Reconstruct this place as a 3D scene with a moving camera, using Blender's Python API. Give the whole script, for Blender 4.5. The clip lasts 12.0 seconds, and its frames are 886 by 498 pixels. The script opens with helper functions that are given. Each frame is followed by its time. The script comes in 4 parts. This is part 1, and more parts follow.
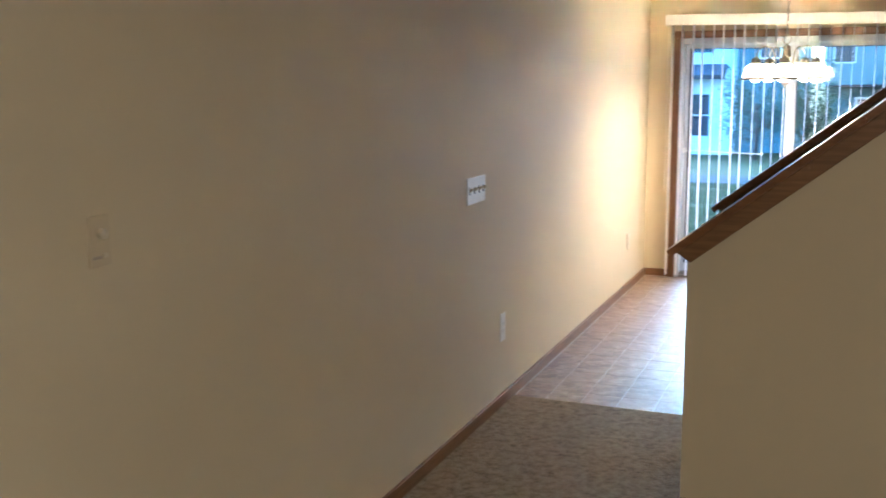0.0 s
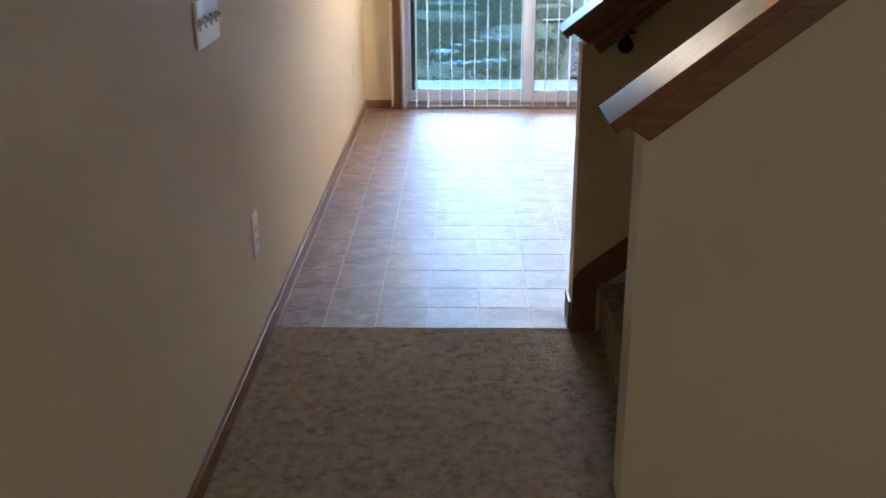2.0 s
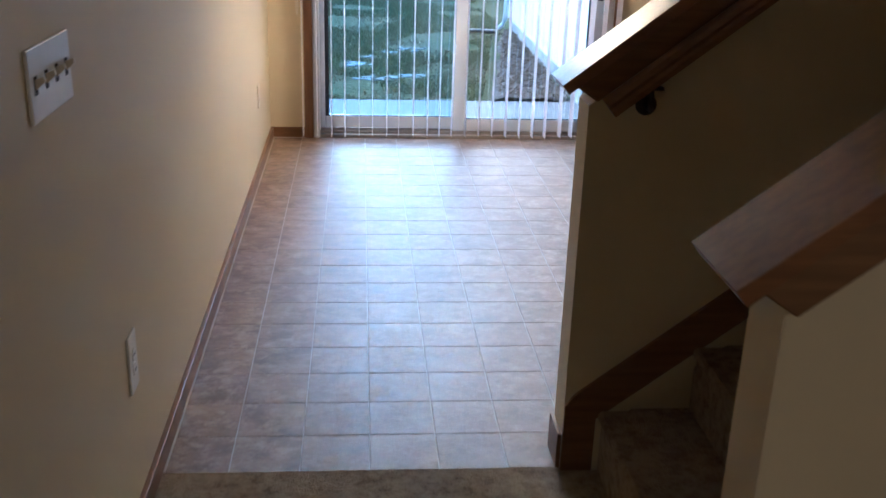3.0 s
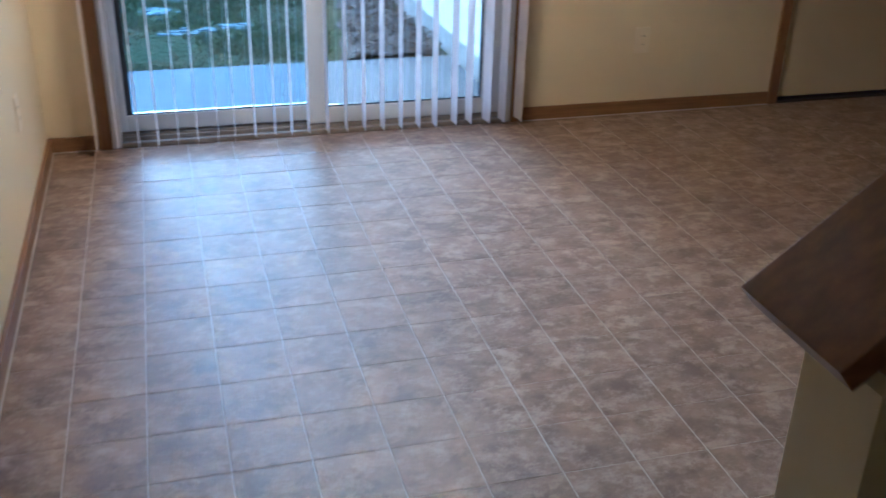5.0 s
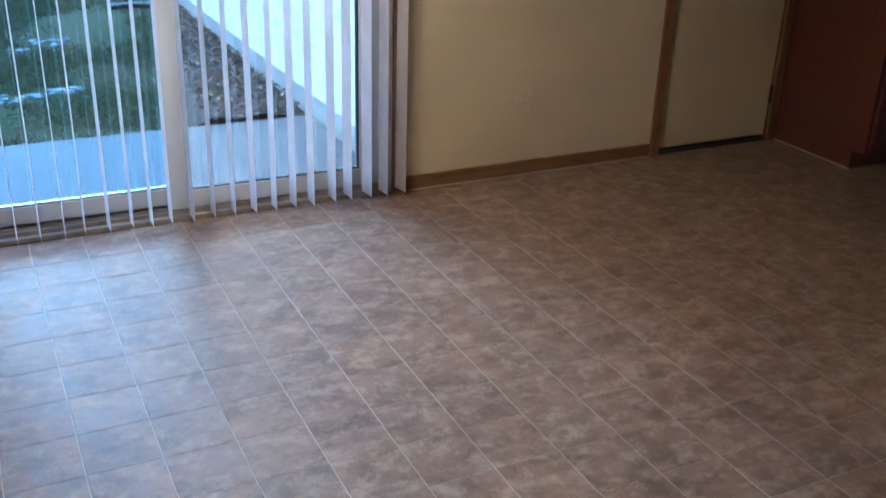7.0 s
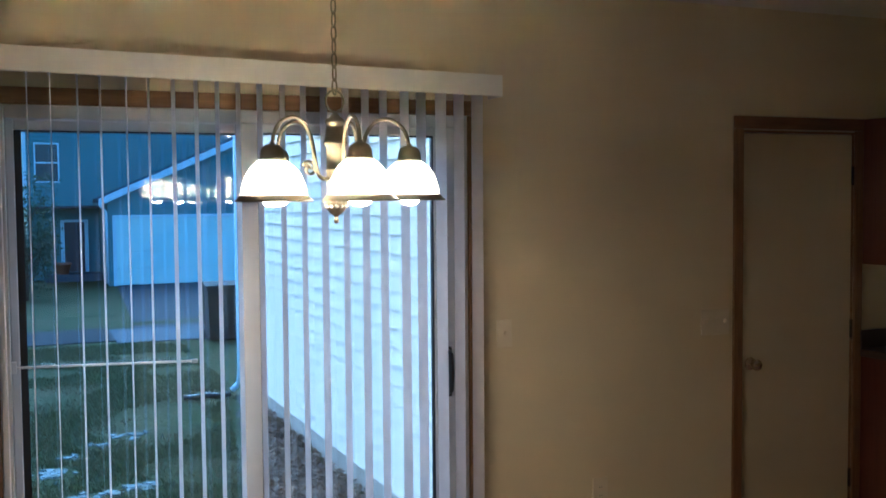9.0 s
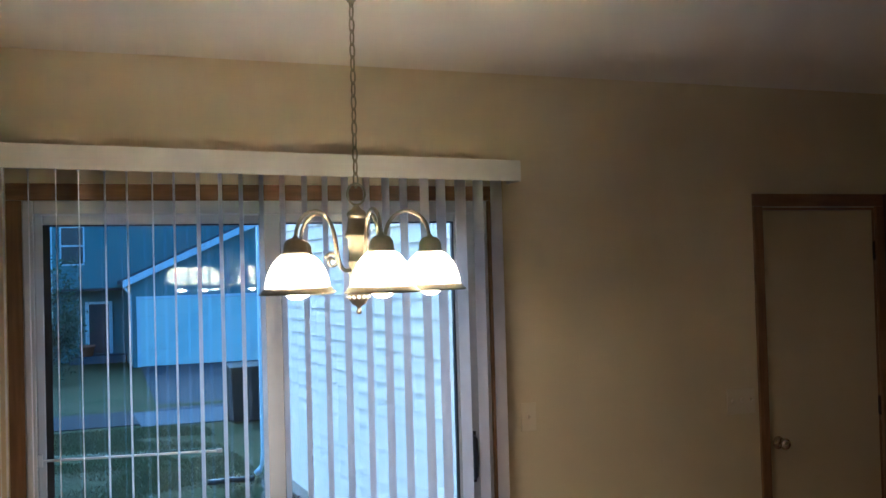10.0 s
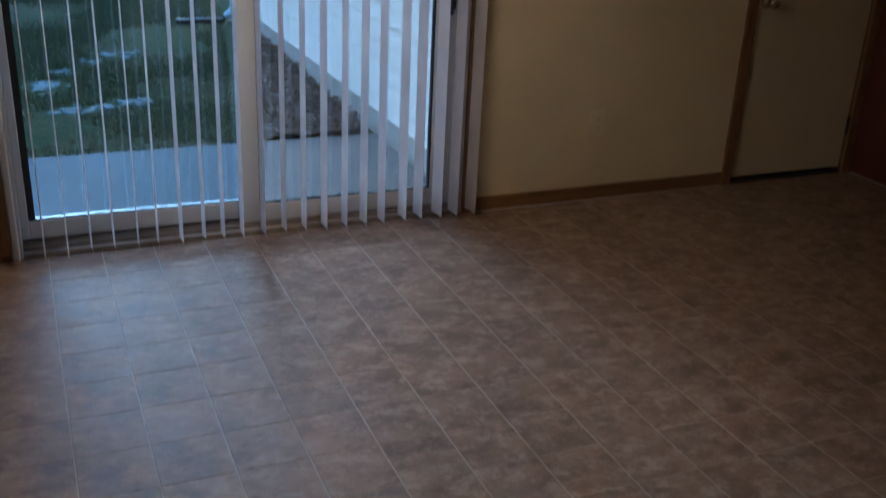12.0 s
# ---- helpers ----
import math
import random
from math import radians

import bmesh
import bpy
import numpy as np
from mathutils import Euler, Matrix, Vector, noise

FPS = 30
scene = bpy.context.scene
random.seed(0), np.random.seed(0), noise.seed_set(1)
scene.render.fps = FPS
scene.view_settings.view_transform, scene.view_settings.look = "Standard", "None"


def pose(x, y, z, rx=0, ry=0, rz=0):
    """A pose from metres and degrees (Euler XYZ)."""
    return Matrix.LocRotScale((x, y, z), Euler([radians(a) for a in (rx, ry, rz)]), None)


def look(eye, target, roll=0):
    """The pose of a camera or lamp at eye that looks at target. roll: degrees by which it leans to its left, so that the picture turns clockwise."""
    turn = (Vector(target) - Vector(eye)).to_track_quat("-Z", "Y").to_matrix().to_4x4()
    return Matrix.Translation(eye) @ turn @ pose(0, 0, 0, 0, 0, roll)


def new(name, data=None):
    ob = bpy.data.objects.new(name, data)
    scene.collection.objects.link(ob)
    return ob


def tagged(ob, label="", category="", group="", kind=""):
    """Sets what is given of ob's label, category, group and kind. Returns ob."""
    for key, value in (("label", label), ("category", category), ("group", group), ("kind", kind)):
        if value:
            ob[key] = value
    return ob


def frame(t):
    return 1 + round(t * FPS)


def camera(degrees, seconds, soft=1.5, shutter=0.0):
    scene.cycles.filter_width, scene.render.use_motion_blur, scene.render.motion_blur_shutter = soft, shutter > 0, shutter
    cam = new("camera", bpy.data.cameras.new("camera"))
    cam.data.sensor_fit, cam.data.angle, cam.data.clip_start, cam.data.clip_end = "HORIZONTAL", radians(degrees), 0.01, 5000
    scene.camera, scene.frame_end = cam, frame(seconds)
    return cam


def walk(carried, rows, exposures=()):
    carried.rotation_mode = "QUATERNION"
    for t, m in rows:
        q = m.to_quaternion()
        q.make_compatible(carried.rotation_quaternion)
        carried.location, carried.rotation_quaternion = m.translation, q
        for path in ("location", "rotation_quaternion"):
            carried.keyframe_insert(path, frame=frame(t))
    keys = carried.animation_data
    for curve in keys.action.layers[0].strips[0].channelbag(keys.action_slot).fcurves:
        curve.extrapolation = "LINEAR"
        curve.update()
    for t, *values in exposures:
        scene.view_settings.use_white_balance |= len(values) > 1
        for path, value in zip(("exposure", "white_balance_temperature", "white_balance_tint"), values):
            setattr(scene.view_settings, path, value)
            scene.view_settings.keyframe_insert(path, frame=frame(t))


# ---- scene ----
cam = camera(48.1, 12.0, soft=1.5, shutter=0.3)
PATH = [
    (0, (1.662, -2.614, 1.699), (0.909, -0.791, 1.368), -0.4),
    (0.5, (1.35, -2.239, 1.66), (0.854, -0.338, 1.284), 1.5),
    (1, (1.103, -1.85, 1.618), (0.789, 0.061, 1.121), 0.6),
    (1.5, (0.893, -1.406, 1.589), (0.665, 0.483, 0.973), -0.1),
    (2, (0.715, -0.947, 1.559), (0.672, 0.925, 0.857), -0.3),
    (2.5, (0.626, -0.466, 1.545), (0.707, 1.393, 0.814), 0.1),
    (3, (0.552, 0.023, 1.542), (0.717, 1.888, 0.839), 1.8),
    (3.2, (0.533, 0.193, 1.543), (0.746, 2.051, 0.832), 2.0),
    (4.8, (0.513, 1.625, 1.52), (0.953, 3.372, 0.651), 2.8),
    (5, (0.522, 1.769, 1.524), (1.022, 3.498, 0.652), 1.4),
    (5.5, (0.576, 2.093, 1.488), (1.363, 3.679, 0.559), 0.5),
    (6, (0.581, 2.21, 1.494), (1.457, 3.715, 0.509), 2.5),
    (6.5, (0.467, 2.26, 1.519), (1.274, 3.813, 0.553), 1.3),
    (7, (0.452, 2.273, 1.564), (1.269, 3.909, 0.753), 1.8),
    (7.2, (0.456, 2.275, 1.583), (1.273, 3.933, 0.82), 1.6),
    (8.8, (0.349, 2.255, 1.701), (1.144, 4.084, 1.542), -0.4),
    (9, (0.343, 2.249, 1.711), (1.126, 4.087, 1.606), -0.5),
    (9.5, (0.337, 2.236, 1.731), (1.093, 4.087, 1.7), -1.1),
    (10, (0.334, 2.223, 1.755), (1.08, 4.078, 1.8), -1.6),
    (10.5, (0.33, 2.23, 1.748), (1.075, 4.086, 1.758), -1.3),
    (11, (0.333, 2.246, 1.703), (1.086, 4.091, 1.539), -0.7),
    (11.5, (0.36, 2.313, 1.609), (1.11, 4.097, 1.107), 0.8),
    (12, (0.376, 2.342, 1.543), (1.116, 4.032, 0.77), 2.7),
]
EXPOSURES = [(0.0, 4.75, 3950, 0), (1.5, 4.25, 3930, 4), (2.5, 3.88, 3950, 5), (3.2, 3.75, 3900, 4), (5.0, 3.36, 3680, 1), (7.2, 3.25, 3720, 0),
             (8.8, 2.76, 3840, -1), (10.5, 2.45, 3880, 0), (11.2, 2.03, 3830, 0), (11.6, 1.93, 3830, 0), (12.0, 1.97, 3930, 2)]
walk(cam, [(t, look(e, a, r)) for t, e, a, r in PATH], EXPOSURES)

# ---- world and large lights ----
SKY_STRENGTH = 0.068
BULB_GLOW = 33.0
# strength of the added lamp that fills the hall from behind
FILL_DOME_GLOW = 9.8
world = bpy.data.worlds.new("dusk_sky")
scene.world = world
world.use_nodes = True
wn = world.node_tree.nodes
sky = wn.new("ShaderNodeTexSky")
sky.sky_type = "NISHITA"
sky.sun_disc = False
sky.sun_elevation = radians(30)
sky.ozone_density = 0.3
sky.dust_density = 3.0
sky.sun_rotation = radians(-8)
wn["Background"].inputs["Strength"].default_value = SKY_STRENGTH
world.node_tree.links.new(sky.outputs["Color"], wn["Background"].inputs["Color"])
sun = new("sun", bpy.data.lights.new("sun", "SUN"))
sun.data.energy, sun.data.angle, sun.data.color = 0.32, radians(60), (0.80, 0.91, 1.0)
sun.matrix_world = look((-1.3, 15.0, 11.5), (0, 6, 0))

# ---- plan ----
BACK = 6.08          # room face of the wall with the sliding door
CEIL = 2.60
HALL = 1.105         # free end of the two stair walls
K1, K2 = 1.170, 2.37  # near faces of the stair walls
THICK = 0.112
SLOPE = 0.78
TILE = 0.193
CARPET_END = 2.38
REAR = -5.2
RIGHT = 7.2


# ---- materials ----
def mix_rgb(nt, fac, a, b, blend="MIX"):
    n = nt.nodes.new("ShaderNodeMix")
    n.data_type, n.blend_type = "RGBA", blend
    for sock, v in ((n.inputs[0], fac), (n.inputs[6], a), (n.inputs[7], b)):
        if isinstance(v, bpy.types.NodeSocket):
            nt.links.new(v, sock)
        elif isinstance(v, (tuple, list)):
            sock.default_value = (*v[:3], 1)
        else:
            sock.default_value = v
    return n.outputs[2]


def ramp(nt, src_socket, lo, hi):
    n = nt.nodes.new("ShaderNodeMapRange")
    n.inputs[1].default_value, n.inputs[2].default_value = lo, hi
    nt.links.new(src_socket, n.inputs[0])
    return n.outputs[0]


def noise_tex(nt, scale, detail=4.0, rough=0.55, stretch=(1, 1, 1), offset=None):
    tc = nt.nodes.new("ShaderNodeTexCoord")
    mp = nt.nodes.new("ShaderNodeMapping")
    mp.inputs["Scale"].default_value = stretch
    nt.links.new(tc.outputs["Object"], mp.inputs["Vector"])
    if offset is not None:
        nt.links.new(offset, mp.inputs["Location"])
    n = nt.nodes.new("ShaderNodeTexNoise")
    n.inputs["Scale"].default_value, n.inputs["Detail"].default_value = scale, detail
    n.inputs["Roughness"].default_value = rough
    nt.links.new(mp.outputs[0], n.inputs["Vector"])
    return n.outputs["Fac"]


def material(name, a, b=None, rough=0.6, metal=0.0, big=1.5, fine=60.0, bump=0.1, dist=0.002, spec=0.5, stretch=(1, 1, 1), fine_mix=0.35):
    """A painted, plastic, stone or metal surface: two colours mingled at two scales, with fine relief."""
    m = bpy.data.materials.new(name)
    m.use_nodes = True
    nt = m.node_tree
    p = nt.nodes["Principled BSDF"]
    b = b or tuple(0.86 * v for v in a)
    n1 = ramp(nt, noise_tex(nt, big, 3.0, 0.6, stretch), 0.35, 0.65)
    n2 = ramp(nt, noise_tex(nt, fine, 3.0, 0.6, stretch), 0.3, 0.7)
    col = mix_rgb(nt, n1, a, b)
    dark = tuple(0.5 * (x + y) * 0.9 for x, y in zip(a, b))
    col = mix_rgb(nt, mix_rgb(nt, fine_mix, (0, 0, 0), n2), col, dark)
    nt.links.new(col, p.inputs["Base Color"])
    p.inputs["Roughness"].default_value, p.inputs["Metallic"].default_value = rough, metal
    p.inputs["Specular IOR Level"].default_value = spec
    if bump:
        bn = nt.nodes.new("ShaderNodeBump")
        bn.inputs["Strength"].default_value, bn.inputs["Distance"].default_value = bump, dist
        nt.links.new(n2, bn.inputs["Height"])
        nt.links.new(bn.outputs[0], p.inputs["Normal"])
    return m


def wood(name, a, b, axis="z", rough=0.38, bump=0.12):
    s = {"x": (0.6, 9, 9), "y": (9, 0.6, 9), "z": (9, 9, 0.6)}[axis]
    m = material(name, a, b, rough=rough, big=6.0, fine=45.0, bump=bump, dist=0.001, stretch=s, fine_mix=0.55)
    return m


def glow(name, colour, strength):
    m = bpy.data.materials.new(name)
    m.use_nodes = True
    nt = m.node_tree
    nt.nodes.remove(nt.nodes["Principled BSDF"])
    e = nt.nodes.new("ShaderNodeEmission")
    e.inputs[0].default_value, e.inputs[1].default_value = (*colour, 1), strength
    nt.links.new(e.outputs[0], nt.nodes["Material Output"].inputs[0])
    return m


def sheer(name, colour, share=0.45, rough=0.5, gloss=0.06):
    """A thin sheet that lets part of the light through: frosted glass, vinyl slats, leaves."""
    m = bpy.data.materials.new(name)
    m.use_nodes = True
    nt = m.node_tree
    nt.nodes.remove(nt.nodes["Principled BSDF"])
    d, tr, gl = (nt.nodes.new("ShaderNodeBsdf" + k) for k in ("Diffuse", "Translucent", "Glossy"))
    n = ramp(nt, noise_tex(nt, 8.0, 3.0), 0.3, 0.7)
    c = mix_rgb(nt, n, colour, tuple(0.9 * v for v in colour))
    nt.links.new(c, d.inputs[0]), nt.links.new(c, tr.inputs[0])
    gl.inputs["Roughness"].default_value = rough
    m1, m2 = nt.nodes.new("ShaderNodeMixShader"), nt.nodes.new("ShaderNodeMixShader")
    m1.inputs[0].default_value, m2.inputs[0].default_value = share, gloss
    nt.links.new(d.outputs[0], m1.inputs[1]), nt.links.new(tr.outputs[0], m1.inputs[2])
    nt.links.new(m1.outputs[0], m2.inputs[1]), nt.links.new(gl.outputs[0], m2.inputs[2])
    nt.links.new(m2.outputs[0], nt.nodes["Material Output"].inputs[0])
    return m


def pane_glass(name, tint):
    m = bpy.data.materials.new(name)
    m.use_nodes = True
    nt = m.node_tree
    nt.nodes.remove(nt.nodes["Principled BSDF"])
    t, g, f = nt.nodes.new("ShaderNodeBsdfTransparent"), nt.nodes.new("ShaderNodeBsdfGlossy"), nt.nodes.new("ShaderNodeFresnel")
    t.inputs[0].default_value = (*tint, 1)
    g.inputs["Roughness"].default_value = 0.01
    f.inputs[0].default_value = 1.8
    mx = nt.nodes.new("ShaderNodeMixShader")
    nt.links.new(f.outputs[0], mx.inputs[0])
    nt.links.new(t.outputs[0], mx.inputs[1]), nt.links.new(g.outputs[0], mx.inputs[2])
    nt.links.new(mx.outputs[0], nt.nodes["Material Output"].inputs[0])
    return m


def tile_material():
    """Mottled brown and grey sheet-vinyl tile; each tile takes its own shift of the pattern."""
    m = bpy.data.materials.new("mottled_vinyl_tile")
    m.use_nodes = True
    nt = m.node_tree
    p = nt.nodes["Principled BSDF"]
    info = nt.nodes.new("ShaderNodeObjectInfo")
    geo = nt.nodes.new("ShaderNodeNewGeometry")
    add = nt.nodes.new("ShaderNodeMath")
    nt.links.new(info.outputs["Random"], add.inputs[0]), nt.links.new(geo.outputs["Random Per Island"], add.inputs[1])
    comb = nt.nodes.new("ShaderNodeCombineXYZ")
    sc = nt.nodes.new("ShaderNodeMath")
    sc.operation = "MULTIPLY"
    sc.inputs[1].default_value = 37.0
    nt.links.new(add.outputs[0], sc.inputs[0])
    nt.links.new(sc.outputs[0], comb.inputs[0]), nt.links.new(sc.outputs[0], comb.inputs[1])
    n1 = ramp(nt, noise_tex(nt, 7.5, 6.0, 0.72, (1, 1.15, 1), comb.outputs[0]), 0.39, 0.61)
    n2 = ramp(nt, noise_tex(nt, 12.0, 7.0, 0.74, (1, 1.2, 1), comb.outputs[0]), 0.48, 0.64)
    n3 = ramp(nt, noise_tex(nt, 140.0, 2.0, 0.6), 0.3, 0.7)
    rose = ramp(nt, noise_tex(nt, 9.0, 3.0, 0.6, (1, 1, 1), comb.outputs[0]), 0.50, 0.70)
    col = mix_rgb(nt, n1, TILE_DARK, TILE_LIGHT)
    col = mix_rgb(nt, mix_rgb(nt, 0.3, (0, 0, 0), rose), col, (0.26, 0.165, 0.125))
    col = mix_rgb(nt, mix_rgb(nt, 0.6, (0, 0, 0), n2), col, TILE_PALE)
    tone = nt.nodes.new("ShaderNodeMapRange")
    tone.inputs[3].default_value, tone.inputs[4].default_value = 0.84, 1.12
    nt.links.new(add.outputs[0], tone.inputs[0])
    tone.inputs[2].default_value = 2.0
    col = mix_rgb(nt, 1.0, col, tone.outputs[0], "MULTIPLY")
    nt.links.new(col, p.inputs["Base Color"])
    rr = nt.nodes.new("ShaderNodeMapRange")
    rr.inputs[3].default_value, rr.inputs[4].default_value = 0.48, 0.64
    nt.links.new(n2, rr.inputs[0]), nt.links.new(rr.outputs[0], p.inputs["Roughness"])
    p.inputs["Specular IOR Level"].default_value = 0.5
    bn = nt.nodes.new("ShaderNodeBump")
    bn.inputs["Strength"].default_value, bn.inputs["Distance"].default_value = 0.22, 0.004
    nt.links.new(mix_rgb(nt, 0.3, n2, n3), bn.inputs["Height"]), nt.links.new(bn.outputs[0], p.inputs["Normal"])
    return m


def carpet_material():
    """Cut pile: tufts of two browns, trodden clumps and a rough, fibrous relief."""
    m = bpy.data.materials.new("beige_cut_pile_carpet")
    m.use_nodes = True
    nt = m.node_tree
    p = nt.nodes["Principled BSDF"]
    clump = ramp(nt, noise_tex(nt, 24.0, 4.0, 0.7, (1, 1, 1)), 0.36, 0.60)
    tread = ramp(nt, noise_tex(nt, 6.0, 4.0, 0.65), 0.38, 0.62)
    tuft = ramp(nt, noise_tex(nt, 150.0, 3.0, 0.7), 0.32, 0.68)
    col = mix_rgb(nt, clump, (0.150, 0.100, 0.052), (0.46, 0.345, 0.205))
    col = mix_rgb(nt, mix_rgb(nt, 0.5, (0, 0, 0), tread), col, (0.43, 0.322, 0.19))
    col = mix_rgb(nt, mix_rgb(nt, 0.5, (0, 0, 0), tuft), col, (0.455, 0.345, 0.215))
    nt.links.new(col, p.inputs["Base Color"])
    p.inputs["Roughness"].default_value, p.inputs["Specular IOR Level"].default_value = 1.0, 0.05
    p.inputs["Sheen Weight"].default_value = 0.1
    bn = nt.nodes.new("ShaderNodeBump")
    bn.inputs["Strength"].default_value, bn.inputs["Distance"].default_value = 0.9, 0.014
    nt.links.new(mix_rgb(nt, 0.5, clump, tuft), bn.inputs["Height"]), nt.links.new(bn.outputs[0], p.inputs["Normal"])
    return m


TILE_DARK, TILE_LIGHT, TILE_PALE = (0.152, 0.089, 0.049), (0.278, 0.182, 0.111), (0.492, 0.380, 0.272)
PAINT = material("cream_wall_paint", (0.67, 0.567, 0.355), (0.645, 0.542, 0.335), rough=0.62, big=0.7, fine=190.0, bump=0.12, dist=0.001, fine_mix=0.12)
CEILING = material("ceiling_paint", (0.76, 0.69, 0.58), (0.72, 0.65, 0.54), rough=0.85, big=0.8, fine=120.0, bump=0.3, dist=0.003, fine_mix=0.2)
OAK = wood("stained_oak_upright", (0.255, 0.128, 0.042), (0.155, 0.076, 0.024), "z")
OAK_X = wood("stained_oak_along_x", (0.255, 0.128, 0.042), (0.155, 0.076, 0.024), "x")
OAK_Y = wood("stained_oak_along_y", (0.255, 0.128, 0.042), (0.155, 0.076, 0.024), "y")
CAP_OAK = wood("varnished_cap_oak", (0.24, 0.105, 0.028), (0.15, 0.062, 0.018), "x", rough=0.30, bump=0.03)
CABINET = wood("reddish_cabinet_wood", (0.125, 0.034, 0.015), (0.08, 0.021, 0.010), "z", rough=0.35)
CARPET = carpet_material()
GROUT = material("pale_vinyl_joint", (0.55, 0.48, 0.39), (0.38, 0.31, 0.23), rough=0.5, big=3.0, fine=90.0, bump=0.05)
VINYL = material("white_vinyl", (0.60, 0.59, 0.57), (0.55, 0.54, 0.52), spec=0.3, rough=0.5, big=2.0, fine=80.0, bump=0.03, fine_mix=0.15)
PLATE = material("white_plastic_plate", (0.80, 0.77, 0.70), (0.76, 0.73, 0.66), rough=0.35, big=10, fine=100, bump=0.03, fine_mix=0.1)
IVORY = material("ivory_plastic_plate", (0.70, 0.61, 0.43), (0.67, 0.58, 0.40), rough=0.4, big=10, fine=100, bump=0.03, fine_mix=0.1)
DARK_SLOT = material("dark_slot", (0.03, 0.025, 0.02), rough=0.6)
DOOR_PAINT = material("cream_door_paint", (0.63, 0.53, 0.335), (0.60, 0.50, 0.31), rough=0.45, big=1.0, fine=140.0, bump=0.08, fine_mix=0.12)
BRASS = material("antique_brass", (0.37, 0.325, 0.225), (0.27, 0.235, 0.155), rough=0.38, metal=1.0, big=20, fine=150, bump=0.05, fine_mix=0.3)
CHROME = material("polished_knob_metal", (0.72, 0.62, 0.45), (0.60, 0.50, 0.36), rough=0.15, metal=1.0, big=20, fine=100, bump=0.0)
IRON = material("dark_bracket_metal", (0.035, 0.025, 0.02), rough=0.45, metal=0.6)
BLACK = material("black_handle_plastic", (0.02, 0.02, 0.022), rough=0.35)
SLAT = sheer("vinyl_blind_slat", (0.93, 0.90, 0.90), 0.66)
SHADE = sheer("frosted_shade_glass", (0.95, 0.93, 0.88), 0.72, 0.3, 0.05)
BULB = glow("lit_bulb", (1.0, 0.58, 0.26), BULB_GLOW)
CRYSTAL = material("clear_bead", (0.85, 0.83, 0.78), rough=0.1)
PANE = pane_glass("clear_window_glass", (0.97, 0.97, 0.95))
BLUE_PANE = pane_glass("bluish_window_glass", (0.80, 0.90, 0.97))
CONCRETE = material("patio_concrete", (0.150, 0.148, 0.142), (0.112, 0.110, 0.107), rough=0.85, big=1.2, fine=70, bump=0.3, dist=0.004)
FOUNDATION = material("pale_foundation_concrete", (0.58, 0.555, 0.49), (0.44, 0.415, 0.35), rough=0.9, big=2.5, fine=30, bump=0.5, dist=0.006)
GROUND = material("patchy_turf", (0.032, 0.050, 0.011), (0.088, 0.078, 0.033), rough=0.95, big=1.3, fine=16.0, bump=0.9, dist=0.03, spec=0.1, fine_mix=0.5)
MULCH = material("leaf_mulch", (0.065, 0.052, 0.038), (0.135, 0.11, 0.08), rough=0.95, big=9.0, fine=40.0, bump=0.9, dist=0.03, fine_mix=0.6)
ASPHALT = material("wet_asphalt", (0.034, 0.036, 0.040), (0.024, 0.026, 0.029), spec=0.1, rough=0.95, big=0.8, fine=60.0, bump=0.3, dist=0.004)
DRIVE = material("worn_grey_asphalt", (0.066, 0.068, 0.072), (0.048, 0.050, 0.054), spec=0.1, rough=0.95, big=0.8, fine=40.0, bump=0.3, dist=0.004)
APRON = material("pale_apron_concrete", (0.115, 0.122, 0.132), (0.09, 0.096, 0.105), spec=0.08, rough=0.9, big=0.8, fine=40.0, bump=0.2)
SIDING = material("white_lap_siding", (0.85, 0.825, 0.735), (0.80, 0.78, 0.695), rough=0.6, big=1.0, fine=90.0, bump=0.06, fine_mix=0.15)
BLUE_SIDING = material("grey_blue_siding", (0.205, 0.270, 0.255), (0.178, 0.235, 0.222), rough=0.75, big=0.5, fine=30.0, bump=0.05, fine_mix=0.2)
GARAGE = material("pale_garage_door_paint", (0.82, 0.88, 0.76), (0.77, 0.83, 0.72), rough=0.55, big=0.8, fine=30.0, bump=0.03, fine_mix=0.15)
TRIM = material("white_trim_paint", (0.80, 0.81, 0.80), (0.74, 0.75, 0.74), rough=0.5, big=1.0, fine=40.0, bump=0.03, fine_mix=0.15)
ROOF = material("asphalt_shingle", (0.11, 0.11, 0.12), (0.07, 0.07, 0.08), rough=0.9, big=1.0, fine=14.0, bump=0.6, dist=0.02, fine_mix=0.6)
FAR_GLASS = material("dark_house_window", (0.035, 0.045, 0.06), (0.02, 0.03, 0.045), rough=0.08, big=0.8, fine=5.0, bump=0.0)
DARK_DOOR_AND_SHADE = material("dark_door_and_soffit_shade", (0.045, 0.025, 0.03), (0.03, 0.02, 0.025), rough=0.4)
TERRACOTTA = material("terracotta", (0.42, 0.16, 0.08), (0.34, 0.12, 0.06), rough=0.8)
BARK = material("bark", (0.10, 0.075, 0.055), (0.06, 0.045, 0.035), rough=0.95, fine=30, bump=0.8, dist=0.01)
LEAF = sheer("leaf", (0.055, 0.085, 0.035), 0.3)
GRASS = sheer("grass_blade", (0.078, 0.086, 0.024), 0.3)
STRAW = sheer("dry_grass_blade", (0.15, 0.118, 0.052), 0.3)
BIN_GREEN = material("dark_bin_plastic", (0.014, 0.02, 0.021), (0.010, 0.014, 0.015), spec=0.2, rough=0.7)
ENAMEL = material("white_enamel", (0.74, 0.71, 0.64), (0.70, 0.67, 0.60), rough=0.25, bump=0.02, fine_mix=0.1)
